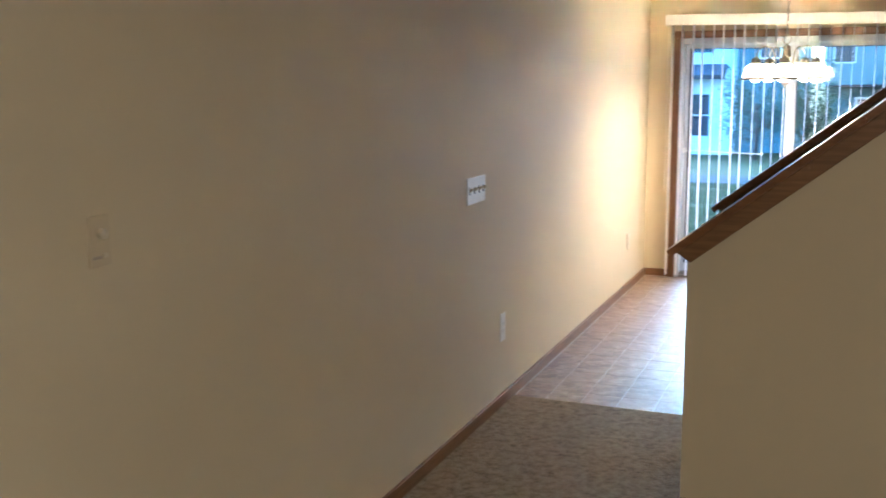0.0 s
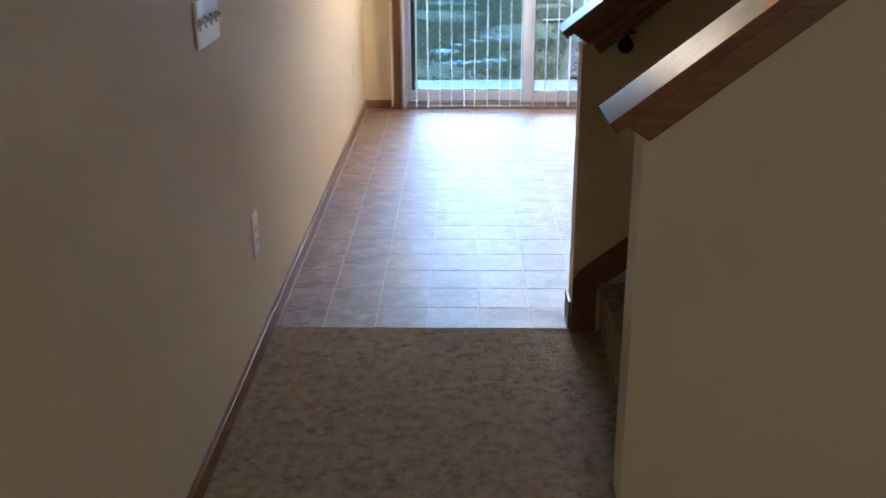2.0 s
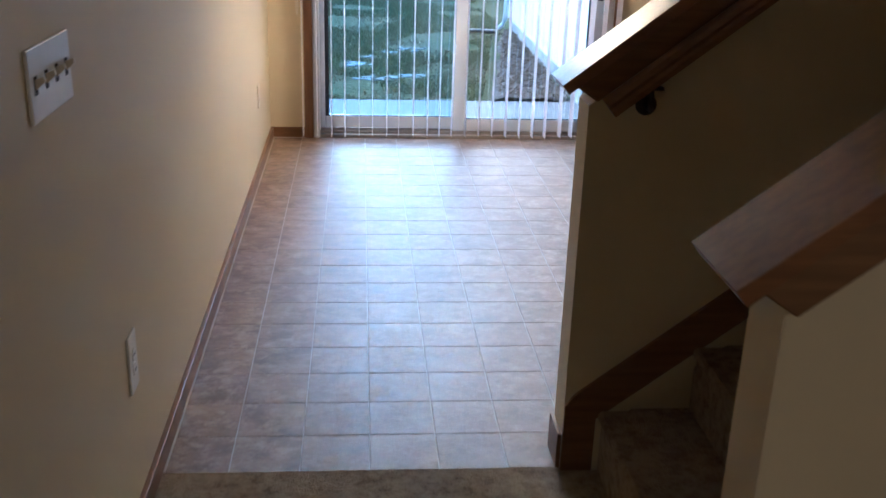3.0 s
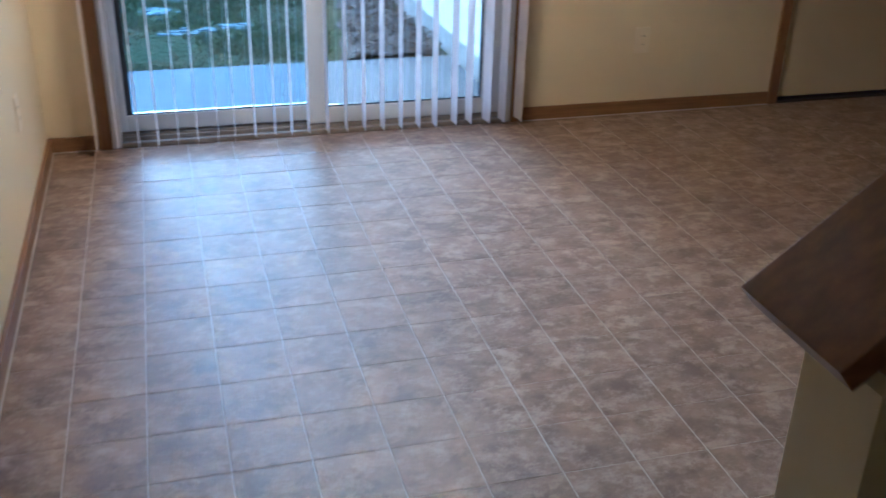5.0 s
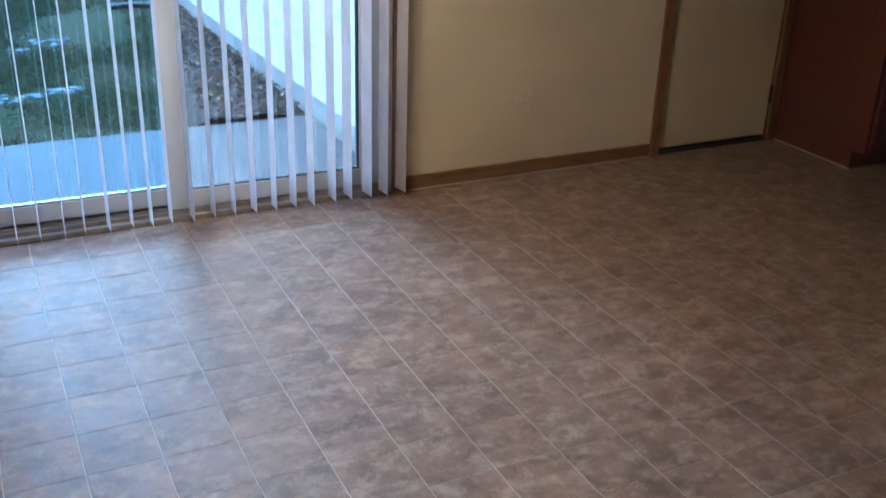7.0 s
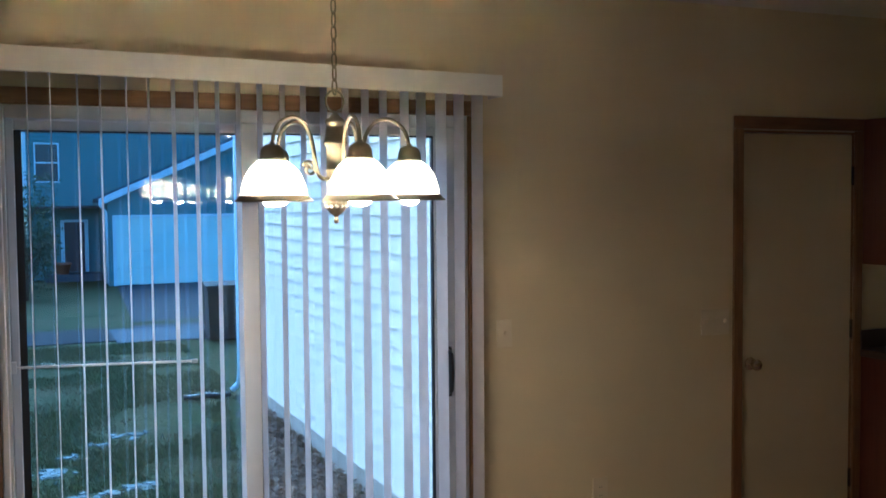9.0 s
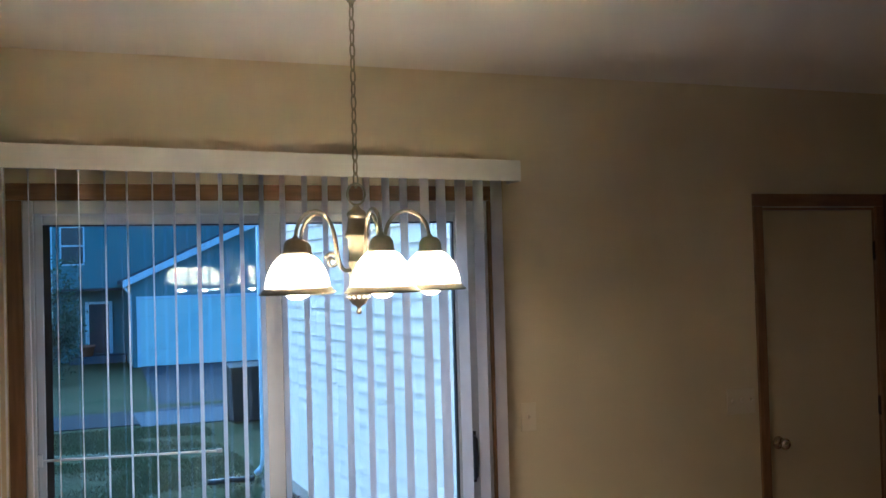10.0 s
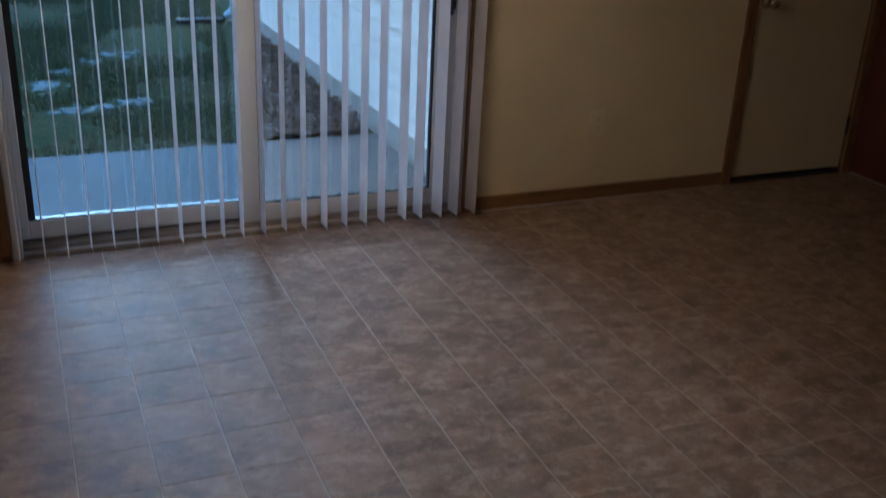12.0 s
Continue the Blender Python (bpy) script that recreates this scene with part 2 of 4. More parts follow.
COUNTER = material("dark_laminate", (0.07, 0.05, 0.04), (0.045, 0.035, 0.03), rough=0.35, fine=120)
WATER = material("thin_icy_slush", (0.34, 0.36, 0.36), (0.15, 0.16, 0.12), spec=0.1, rough=0.9, big=9.0, bump=0.2)


# ---- mesh helpers ----
BASE = {}


def bx(bm, x0, x1, y0, y1, z0, z1, bevel=0.0):
    made = bmesh.ops.create_cube(bm, size=1.0, matrix=Matrix.LocRotScale(((x0 + x1) / 2, (y0 + y1) / 2, (z0 + z1) / 2), None, (x1 - x0, y1 - y0, z1 - z0)))
    if bevel:
        edges = list({e for v in made["verts"] for e in v.link_edges})
        bmesh.ops.bevel(bm, geom=edges, offset=bevel, segments=2, affect="EDGES", profile=0.5)
    return bm


def box(*a, bevel=0.0):
    return bx(bmesh.new(), *a, bevel=bevel)


def prism(bm, pts, y0, y1, bevel=0.0, axis="y"):
    """A polygon in x, z drawn out along y (or in y, z along x, or in x, y along z)."""
    def put(p, d):
        return {"y": (p[0], d, p[1]), "x": (d, p[0], p[1]), "z": (p[0], p[1], d)}[axis]
    a = [bm.verts.new(put(p, y0)) for p in pts]
    b = [bm.verts.new(put(p, y1)) for p in pts]
    faces = [bm.faces.new(a), bm.faces.new(b[::-1])]
    n = len(pts)
    for i in range(n):
        faces.append(bm.faces.new((a[i], b[i], b[(i + 1) % n], a[(i + 1) % n])))
    bmesh.ops.recalc_face_normals(bm, faces=faces)
    if bevel:
        edges = list({e for f in faces for e in f.edges})
        bmesh.ops.bevel(bm, geom=edges, offset=bevel, segments=2, affect="EDGES", profile=0.5)
    return bm


def lathe(bm, profile, centre, seg=28, turn=None):
    rings = []
    cx, cy, cz = centre
    for r, z in profile:
        rings.append([bm.verts.new((cx + r * math.cos(2 * math.pi * i / seg), cy + r * math.sin(2 * math.pi * i / seg), cz + z)) for i in range(seg)])
    for a, b in zip(rings, rings[1:]):
        for i in range(seg):
            bm.faces.new((a[i], a[(i + 1) % seg], b[(i + 1) % seg], b[i]))
    if turn is not None:
        made = [v for r in rings for v in r]
        bmesh.ops.transform(bm, verts=made, matrix=Matrix.Translation(centre) @ turn @ Matrix.Translation((-cx, -cy, -cz)))
    return bm


def tube(bm, pts, radius, seg=10, closed=False):
    pts = [Vector(p) for p in pts]
    n = len(pts)
    rings = []
    up = Vector((0.31, 0.17, 0.93))
    for i, p in enumerate(pts):
        a = pts[(i - 1) % n] if closed or i else pts[0]
        b = pts[(i + 1) % n] if closed or i < n - 1 else pts[-1]
        d = (b - a).normalized()
        u = d.cross(up).normalized()
        w = d.cross(u)
        r = radius[i] if isinstance(radius, (list, tuple)) else radius
        rings.append([bm.verts.new(p + r * (math.cos(2 * math.pi * k / seg) * u + math.sin(2 * math.pi * k / seg) * w)) for k in range(seg)])
    pairs = list(zip(rings, rings[1:])) + ([(rings[-1], rings[0])] if closed else [])
    for a, b in pairs:
        for k in range(seg):
            bm.faces.new((a[k], a[(k + 1) % seg], b[(k + 1) % seg], b[k]))
    if not closed:
        bm.faces.new(rings[0]), bm.faces.new(rings[-1][::-1])
    return bm


def link_mesh(name, bm, mat, base, smooth):
    bmesh.ops.recalc_face_normals(bm, faces=bm.faces[:])
    me = bpy.data.meshes.new(name)
    bmesh.ops.translate(bm, verts=bm.verts[:], vec=-Vector(base))
    bm.to_mesh(me)
    bm.free()
    me.materials.append(mat)
    if smooth:
        for f in me.polygons:
            f.use_smooth = True
    return new(name, me)


def thing(name, base, label, category, group="", kind=""):
    ob = tagged(new(name), label, category, group, kind)
    ob.empty_display_size = 0.05
    ob.location = base
    BASE[ob.name] = tuple(base)
    return ob


def part(name, bm, mat, parent, label="", smooth=False):
    base = BASE[parent.name]
    ob = link_mesh(name, bm, mat, base, smooth)
    BASE[ob.name] = base
    ob.parent = parent
    return tagged(ob, label)


def solid(name, bm, mat, base, label, category, group="", kind="", smooth=False):
    ob = link_mesh(name, bm, mat, base, smooth)
    ob.location = base
    BASE[ob.name] = tuple(base)
    return tagged(ob, label, category, group, kind)


# ---- large structure ----
def build_shell():
    w = 0.14
    bm = box(-w, 0, REAR - w, BACK + w, -0.2, CEIL)
    solid("wall_left", bm, PAINT, (0, 0, 0), "long cream painted wall with orange-peel texture", "wall", kind="structure")
    bm = bmesh.new()
    for x0, x1, z0, z1 in ((0, 0.262, -0.2, CEIL), (0.262, 2.088, 2.052, CEIL), (2.088, 3.535, -0.2, CEIL), (3.535, 4.250, 2.02, CEIL), (4.250, RIGHT, -0.2, CEIL)):
        bx(bm, x0, x1, BACK, BACK + w, z0, z1)
    solid("wall_back", bm, PAINT, (0, BACK, 0), "cream painted wall holding the sliding door", "wall", kind="structure")
    bm = box(RIGHT, RIGHT + w, REAR - w, BACK + w, -0.2, CEIL)
    solid("wall_right", bm, PAINT, (RIGHT, 0, 0), "plain cream painted wall closing the rooms", "wall", kind="structure")
    bm = bmesh.new()
    bx(bm, 0, RIGHT, REAR - w, REAR, -0.2, CEIL)
    solid("wall_rear", bm, PAINT, (0, REAR, 0), "plain cream painted living room wall", "wall", kind="structure")
    # ceiling with the stairwell left open
    bm = bmesh.new()
    s0, s1, t0, t1 = 2.55, 5.6, K1 + THICK, K2
    for a in ((-w, RIGHT + w, REAR - w, t0), (-w, RIGHT + w, t1, BACK + w), (-w, s0, t0, t1), (s1, RIGHT + w, t0, t1)):
        bx(bm, *a, CEIL, CEIL + 0.2)
    for a in ((s0 - 0.1, s1 + 0.1, t0 - 0.1, t0), (s0 - 0.1, s1 + 0.1, t1, t1 + 0.1), (s0 - 0.1, s0, t0, t1), (s1, s1 + 0.1, t0, t1)):
        bx(bm, *a, CEIL + 0.2, 4.9)
    bx(bm, s0 - 0.1, s1 + 0.1, t0 - 0.1, t1 + 0.1, 4.9, 5.0)
    solid("ceiling", bm, CEILING, (0, 0, CEIL), "off-white textured ceiling", "ceiling", kind="structure")
    # carpet in the hall, slightly proud of the vinyl
    bm = box(0, RIGHT, REAR, CARPET_END, -0.12, 0.004, bevel=0.006)
    bmesh.ops.subdivide_edges(bm, edges=bm.edges[:], cuts=1)
    solid("floor_carpet", bm, CARPET, (0, 0, 0), "worn beige-brown cut-pile carpet of the hall", "carpet", kind="structure")


def build_baseboards():
    def run(x0, x1, y0, y1, mat, h=0.066):
        bm = box(x0, x1, y0, y1, 0, h, bevel=0.003)
        solid("baseboard", bm, mat, (x0, y0, 0), "narrow brown stained oak baseboard", "baseboard", kind="structure")
    run(0, 0.017, REAR, BACK - 0.012, OAK_Y)
    run(0, 0.210, BACK - 0.012, BACK, OAK_X)
    run(2.135, 3.482, BACK - 0.012, BACK, OAK_X)
    run(HALL - 0.002, 4.0, K1 - 0.012, K1, OAK_X, 0.075)
    run(HALL - 0.012, HALL, K2 + 0.002, K2 + THICK + 0.01, OAK_Y, 0.11)
    run(HALL - 0.012, HALL, K1 - 0.012, K1 + THICK, OAK_Y, 0.075)
    # pale bead of caulk where baseboard meets the vinyl
    for a in ((0.017, 0.022, CARPET_END + 0.003, BACK - 0.014), (0.02, 0.208, BACK - 0.017, BACK - 0.0125), (2.137, 3.48, BACK - 0.018, BACK - 0.0125)):
        solid("trim_caulk", box(*a, 0.0, 0.004), GROUT, (a[0], a[2], 0), "thin pale caulk line along the baseboard", "caulk", kind="structure")


def build_stair_wall(y0, lift, far):
    y1 = y0 + THICK
    x1 = HALL + (CEIL - 1.0) / SLOPE
    body = [(HALL, 0), (HALL, 1.03), (x1, CEIL), (RIGHT, CEIL), (RIGHT, 0)]
    ob = thing("wall_stair", (HALL, y0, 0), "cream half-wall beside the stairs with a sloping oak cap", "wall", kind="structure")
    part("wall", prism(bmesh.new(), body, y0, y1), PAINT, ob)
    # cap board, square to the slope at its lower end, with a small nosing
    c, s = 1 / math.hypot(1, SLOPE), SLOPE / math.hypot(1, SLOPE)
    lo = Vector((HALL - 0.062 + 0.3 * lift, 1.038 + lift))
    up, nrm = Vector((c, s)), Vector((-s, c))
    long = (x1 - 0.02 - lo.x) / c
    pts = [lo, lo + nrm * 0.028, lo + nrm * 0.028 + up * long, lo + up * long]
    part("cap_board", prism(bmesh.new(), [tuple(p) for p in pts], y0 - 0.024, y1 + far, bevel=0.0010), CAP_OAK, ob, "varnished oak cap board with rounded edges")
    # fascia mouldings under both sides of the cap and across its end
    for ya, yb in ((y0 - 0.016, y0 - 0.001), (y1 + 0.001, y1 + 0.016)):
        q = lo + up * 0.026
        pts = [q, q - nrm * 0.060 + up * 0.020, q - nrm * 0.060 + up * (long - 0.1), q + up * (long - 0.1)]
        part("fascia", prism(bmesh.new(), [tuple(p) for p in pts], ya, yb, bevel=0.004), OAK_X, ob)
    return ob


def build_stairs():
    y0, y1 = K1 + THICK, K2
    ob = thing("staircase", (1.21, y0, 0), "carpeted straight staircase rising between two half-walls", "stairs")
    rise, run = 0.19, 0.19 / SLOPE
    for i in range(12):
        xa = 1.21 + i * run
        bm = bmesh.new()
        z1 = rise * (i + 1)
        # rounded nosing on every carpeted step
        pts = [(xa, rise * i - (0.0 if i == 0 else 0.03)), (xa, z1 - 0.035), (xa - 0.012, z1 - 0.022), (xa - 0.012, z1 - 0.008), (xa - 0.004, z1), (xa + run + 0.03, z1), (xa + run + 0.03, rise * i - (0.0 if i == 0 else 0.03))]
        part("step", prism(bm, pts, y0 + 0.001, y1 - 0.001), CARPET, ob)
    # stained skirt board: an upright foot, then a band that climbs with the stairs
    for ya, yb in ((y1 - 0.014, y1 - 0.0015), (y0 + 0.0015, y0 + 0.014)):
        pts = [(HALL - 0.001, 0.0), (1.192, 0.0), (1.192, 0.165), (4.0, 0.165 + SLOPE * 2.808), (4.0, 0.27 + SLOPE * 2.87), (1.128, 0.238), (HALL - 0.001, 0.205)]
        part("skirt_board", prism(bmesh.new(), pts, ya, yb, bevel=0.002), OAK_X, ob, "brown stained skirt board")
        pts = [(1.1925, 0.0), (1.2085, 0.0), (1.2085, 0.135), (4.0, 0.135 + SLOPE * 2.7915), (4.0, 0.1645 + SLOPE * 2.808), (1.1925, 0.1645)]
        part("stringer_edge", prism(bmesh.new(), pts, ya, yb), PAINT, ob, "cream painted strip under the skirt board")


def build_handrail():
    """Moulded rail on the far stair wall, on dark brackets."""
    ob = thing("handrail", (1.18, K2, 0.95), "moulded oak handrail on dark metal brackets", "handrail")
    y = K2 - 0.062
    c, s = 1 / math.hypot(1, SLOPE), SLOPE / math.hypot(1, SLOPE)
    x0, z0, n = 1.140, 1.036, Vector((-s, 0, c))
    prof = [(-0.020, -0.020), (0.020, -0.020), (0.022, -0.006), (0.016, 0.002), (0.022, 0.012), (0.018, 0.024), (0.0, 0.030), (-0.018, 0.024), (-0.022, 0.012), (-0.016, 0.002), (-0.022, -0.006)]
    bm = bmesh.new()
    rings = []
    for d in (0.0, 2.4):
        o = Vector((x0 + d * c, y, z0 + d * s))
        rings.append([bm.verts.new(o + Vector((0, a, 0)) + n * b) for a, b in prof])
    k = len(prof)
    for i in range(k):
        bm.faces.new((rings[0][i], rings[0][(i + 1) % k], rings[1][(i + 1) % k], rings[1][i]))
    bm.faces.new(rings[0]), bm.faces.new(rings[1][::-1])
    part("rail", bm, OAK_X, ob)
    for d in (0.12, 1.05, 1.98):
        o = Vector((x0 + d * c, y, z0 + d * s))
        bm = bmesh.new()
        lathe(bm, [(0.0, 0.0), (0.026, 0.0), (0.026, 0.006), (0.014, 0.012), (0.0, 0.012)], (o.x + 0.01, K2 - 0.001, o.z - 0.075), 16, Matrix.Rotation(radians(90), 4, "X"))
        tube(bm, [(o.x + 0.01, K2 - 0.008, o.z - 0.075), (o.x + 0.01, y + 0.02, o.z - 0.078), (o.x + 0.005, y, o.z - 0.055), (o.x, y, o.z - 0.018)], 0.008)
        bx(bm, o.x - 0.03, o.x + 0.03, y - 0.012, y + 0.012, o.z - 0.026, o.z - 0.019)
        part("bracket", bm, IRON, ob, "dark metal bracket", smooth=True)


# ---- sliding door, blinds, hinged door ----
def build_slider():
    ob = thing("window_sliding_door", (1.175, BACK, 0), "white vinyl sliding glass door with brown oak casing", "sliding door", kind="structure")
    # casing
    part("casing", box(0.210, 0.262, BACK - 0.016, BACK, 0, 2.050, bevel=0.003), OAK, ob, "brown stained oak casing")
    part("casing", box(2.088, 2.135, BACK - 0.016, BACK, 0, 2.050, bevel=0.003), OAK, ob, "brown stained oak casing")
    part("casing", box(0.210, 2.135, BACK - 0.016, BACK, 2.051, 2.112, bevel=0.003), OAK_X, ob, "brown stained oak casing")
    # outer frame
    y0, y1 = BACK - 0.006, BACK + 0.13
    fr = bmesh.new()
    bx(fr, 0.263, 0.300, y0, y1, 0.0, 2.049, bevel=0.004)
    bx(fr, 2.046, 2.087, y0, y1, 0.0, 2.049, bevel=0.004)
    bx(fr, 0.3005, 2.0455, y0, y1, 2.000, 2.049, bevel=0.004)
    part("frame", fr, VINYL, ob)
    sill = bmesh.new()
    bx(sill, 0.3005, 2.0455, y0, y1, 0.0, 0.022, bevel=0.003)
    for yy in (BACK + 0.022, BACK + 0.060, BACK + 0.098):
        bx(sill, 0.3005, 2.0455, yy - 0.003, yy + 0.003, 0.022, 0.040)
    part("sill_track", sill, material("dull_track_metal", (0.34, 0.29, 0.23), (0.24, 0.19, 0.14), rough=0.45, big=6, fine=60), ob, "dirty ribbed sill track")
    # left fixed sash and right sliding sash
    for name, xa, xb, ya, yb, za in (("fixed_sash", 0.301, 1.205, BACK + 0.075, BACK + 0.115, 0.045), ("sliding_sash", 1.125, 2.045, BACK + 0.025, BACK + 0.065, 0.042)):
        # gl: width of the dark strip at the pane's left, 25 mm when fixed
        st, sr, gl = (0.030, 0.062, 0.025) if name == "fixed_sash" else (0.078, 0.098, 0.006)
        bm = bmesh.new()
        bx(bm, xa, xa + st, ya, yb, za, 2.008, bevel=0.005)
        bx(bm, xb - sr, xb, ya, yb, za, 2.008, bevel=0.005)
        bx(bm, xa + st, xb - sr, ya + 0.002, yb - 0.002, za, 0.118, bevel=0.005)
        bx(bm, xa + st, xb - sr, ya + 0.002, yb - 0.002, 1.966, 2.008, bevel=0.005)
        sash = part(name, bm, VINYL, ob)
        pane_edging = bmesh.new()
        ym = (ya + yb) / 2
        for a in ((xa + st, xa + st + gl, 0.118, 1.966), (xb - sr - 0.006, xb - sr, 0.118, 1.966), (xa + st + gl, xb - sr - 0.006, 0.118, 0.124), (xa + st + gl, xb - sr - 0.006, 1.960, 1.966)):
            bx(pane_edging, a[0], a[1], ym - 0.012, ym + 0.012, a[2], a[3])
        part("pane_edging", pane_edging, BLACK, sash, "dark rubber gasket, with a broad dark strip left of the fixed pane")
        g = part("pane", box(xa + st + gl, xb - sr - 0.006, ym - 0.003, ym + 0.003, 0.124, 1.960), BLUE_PANE if name == "fixed_sash" else PANE, sash)
        g.visible_shadow = False
        if name == "sliding_sash":
            h = bmesh.new()
            pts = [(xb - 0.040, ya, 1.06), (xb - 0.040, ya - 0.030, 1.045), (xb - 0.040, ya - 0.036, 0.97), (xb - 0.040, ya - 0.030, 0.89), (xb - 0.040, ya, 0.875)]
            tube(h, pts, [0.008, 0.011, 0.012, 0.011, 0.008], 12)
            bx(h, xb - 0.056, xb - 0.024, ya - 0.006, ya + 0.002, 0.86, 1.075, bevel=0.003)
            part("pull_handle", h, BLACK, sash, "black pull handle", smooth=True)
    # security bar across the fixed light, hinged on the jamb
    bar = bmesh.new()
    tube(bar, [(0.302, BACK + 0.058, 1.106), (0.62, BACK + 0.058, 1.096), (0.945, BACK + 0.058, 1.085)], 0.0048, 8)
    bolt = part("security_bar", bar, PLATE, ob, "thin white security bar at waist height", smooth=True)
    part("bar_bracket", box(0.3005, 0.318, BACK + 0.040, BACK + 0.072, 1.085, 1.128, bevel=0.003), PLATE, bolt)
    part("bar_tip", box(0.940, 0.962, BACK + 0.050, BACK + 0.066, 1.077, 1.093, bevel=0.003), VINYL, bolt)
    return ob


def build_blinds():
    ob = thing("vertical_blind", (1.16, 5.97, 2.15), "white vinyl vertical blind, drawn across with slats open", "blind")
    va = bmesh.new()
    bx(va, 0.150, 2.195, 5.950, 5.958, 2.139, 2.227, bevel=0.003)
    bx(va, 0.150, 0.158, 5.958, BACK - 0.001, 2.139, 2.227)
    bx(va, 2.187, 2.195, 5.958, BACK - 0.001, 2.139, 2.227)
    bx(va, 0.158, 2.187, 5.958, BACK - 0.001, 2.219, 2.227)
    for v in va.verts:
        v.co.z -= 0.016 * (v.co.x - 1.17)   # it hangs a little out of level
    part("valance", va, PLATE, ob, "plain white valance board")
    part("head_rail", box(0.17, 2.175, 5.995, 6.035, 2.160, 2.195, bevel=0.003), VINYL, ob)
    n, rng = 24, random.Random(4)
    for i in range(n):
        x = 0.208 + i * (2.108 - 0.208) / (n - 1) + rng.uniform(-0.006, 0.006)
        turn = radians(-1.2 + 0.12 * i + rng.uniform(-2.2, 2.2) + (4 if i > 19 else 0))
        half = 0.0445
        bm = bmesh.new()
        cols = []
        for k in range(5):
            u = -half + 2 * half * k / 4
            bow = 0.003 * (1 - (u / half) ** 2)
            px = x - u * math.sin(turn) + bow * math.cos(turn)
            py = 6.015 + u * math.cos(turn) + bow * math.sin(turn)
            cols.append((px, py))
        foot = 0.030 + rng.uniform(-0.004, 0.004)
        sway = rng.uniform(-0.004, 0.004)
        levels = [2.165, 1.4, 0.7, foot]
        grid = [[bm.verts.new((px + sway * (2.165 - z) / 2, py, z)) for px, py in cols] for z in levels]
        for a, b in zip(grid, grid[1:]):
            for k in range(4):
                bm.faces.new((a[k], a[k + 1], b[k + 1], b[k]))
        bmesh.ops.solidify(bm, geom=bm.faces[:], thickness=0.0009)
        slat = part("slat", bm, SLAT, ob)
        part("carrier", box(x - 0.006, x + 0.006, 6.008, 6.022, 2.150, 2.172), VINYL, slat)
    # bead chain and its weight near the left end
    bm = bmesh.new()
    tube(bm, [(0.172, 5.99, 2.16), (0.172, 5.985, 1.4), (0.174, 5.985, 0.78), (0.180, 5.985, 0.76), (0.184, 5.985, 0.80), (0.184, 5.99, 2.16)], 0.0018, 6)
    part("control_chain", bm, PLATE, ob)


def build_door():
    ob = thing("door_closet", (3.89, BACK, 0), "closed flat cream door in a brown oak frame", "door", kind="structure")
    part("casing", box(3.484, 3.538, BACK - 0.016, BACK - 0.001, 0, 2.024, bevel=0.003), OAK, ob)
    part("casing", box(4.246, 4.298, BACK - 0.016, BACK - 0.001, 0, 2.024, bevel=0.003), OAK, ob)
    part("casing", box(3.484, 4.298, BACK - 0.016, BACK - 0.001, 2.025, 2.085, bevel=0.003), OAK_X, ob)
    jamb = bmesh.new()
    bx(jamb, 3.536, 3.545, BACK + 0.001, BACK + 0.138, 0, 2.018)
    bx(jamb, 4.240, 4.249, BACK + 0.001, BACK + 0.138, 0, 2.018)
    bx(jamb, 3.545, 4.240, BACK + 0.001, BACK + 0.138, 2.008, 2.018)
    part("jamb", jamb, OAK, ob)
    part("threshold", box(3.545, 4.240, BACK - 0.010, BACK + 0.12, 0.0, 0.012, bevel=0.002), DARK_SLOT, ob, "dark threshold strip")
    leaf = part("door_leaf", box(3.547, 4.238, BACK + 0.006, BACK + 0.044, 0.030, 2.005, bevel=0.002), DOOR_PAINT, ob)
    knob = bmesh.new()
    c = (3.600, BACK + 0.006, 0.885)
    t = Matrix.Rotation(radians(90), 4, "X")
    lathe(knob, [(0.0, 0.0), (0.032, 0.0), (0.032, 0.004), (0.026, 0.009), (0.012, 0.012), (0.011, 0.028), (0.018, 0.034), (0.027, 0.044), (0.028, 0.054), (0.022, 0.064), (0.010, 0.068), (0.0, 0.068)], c, 24, t)
    part("door_knob", knob, CHROME, leaf, "shiny brass-toned round knob", smooth=True)
    for z in (0.25, 1.02, 1.80):
        h = bmesh.new()
        bx(h, 4.236, 4.243, BACK - 0.004, BACK + 0.006, z - 0.045, z + 0.045)
        tube(h, [(4.239, BACK - 0.004, z - 0.048), (4.239, BACK - 0.004, z + 0.048)], 0.005)
        part("hinge", h, IRON, ob)


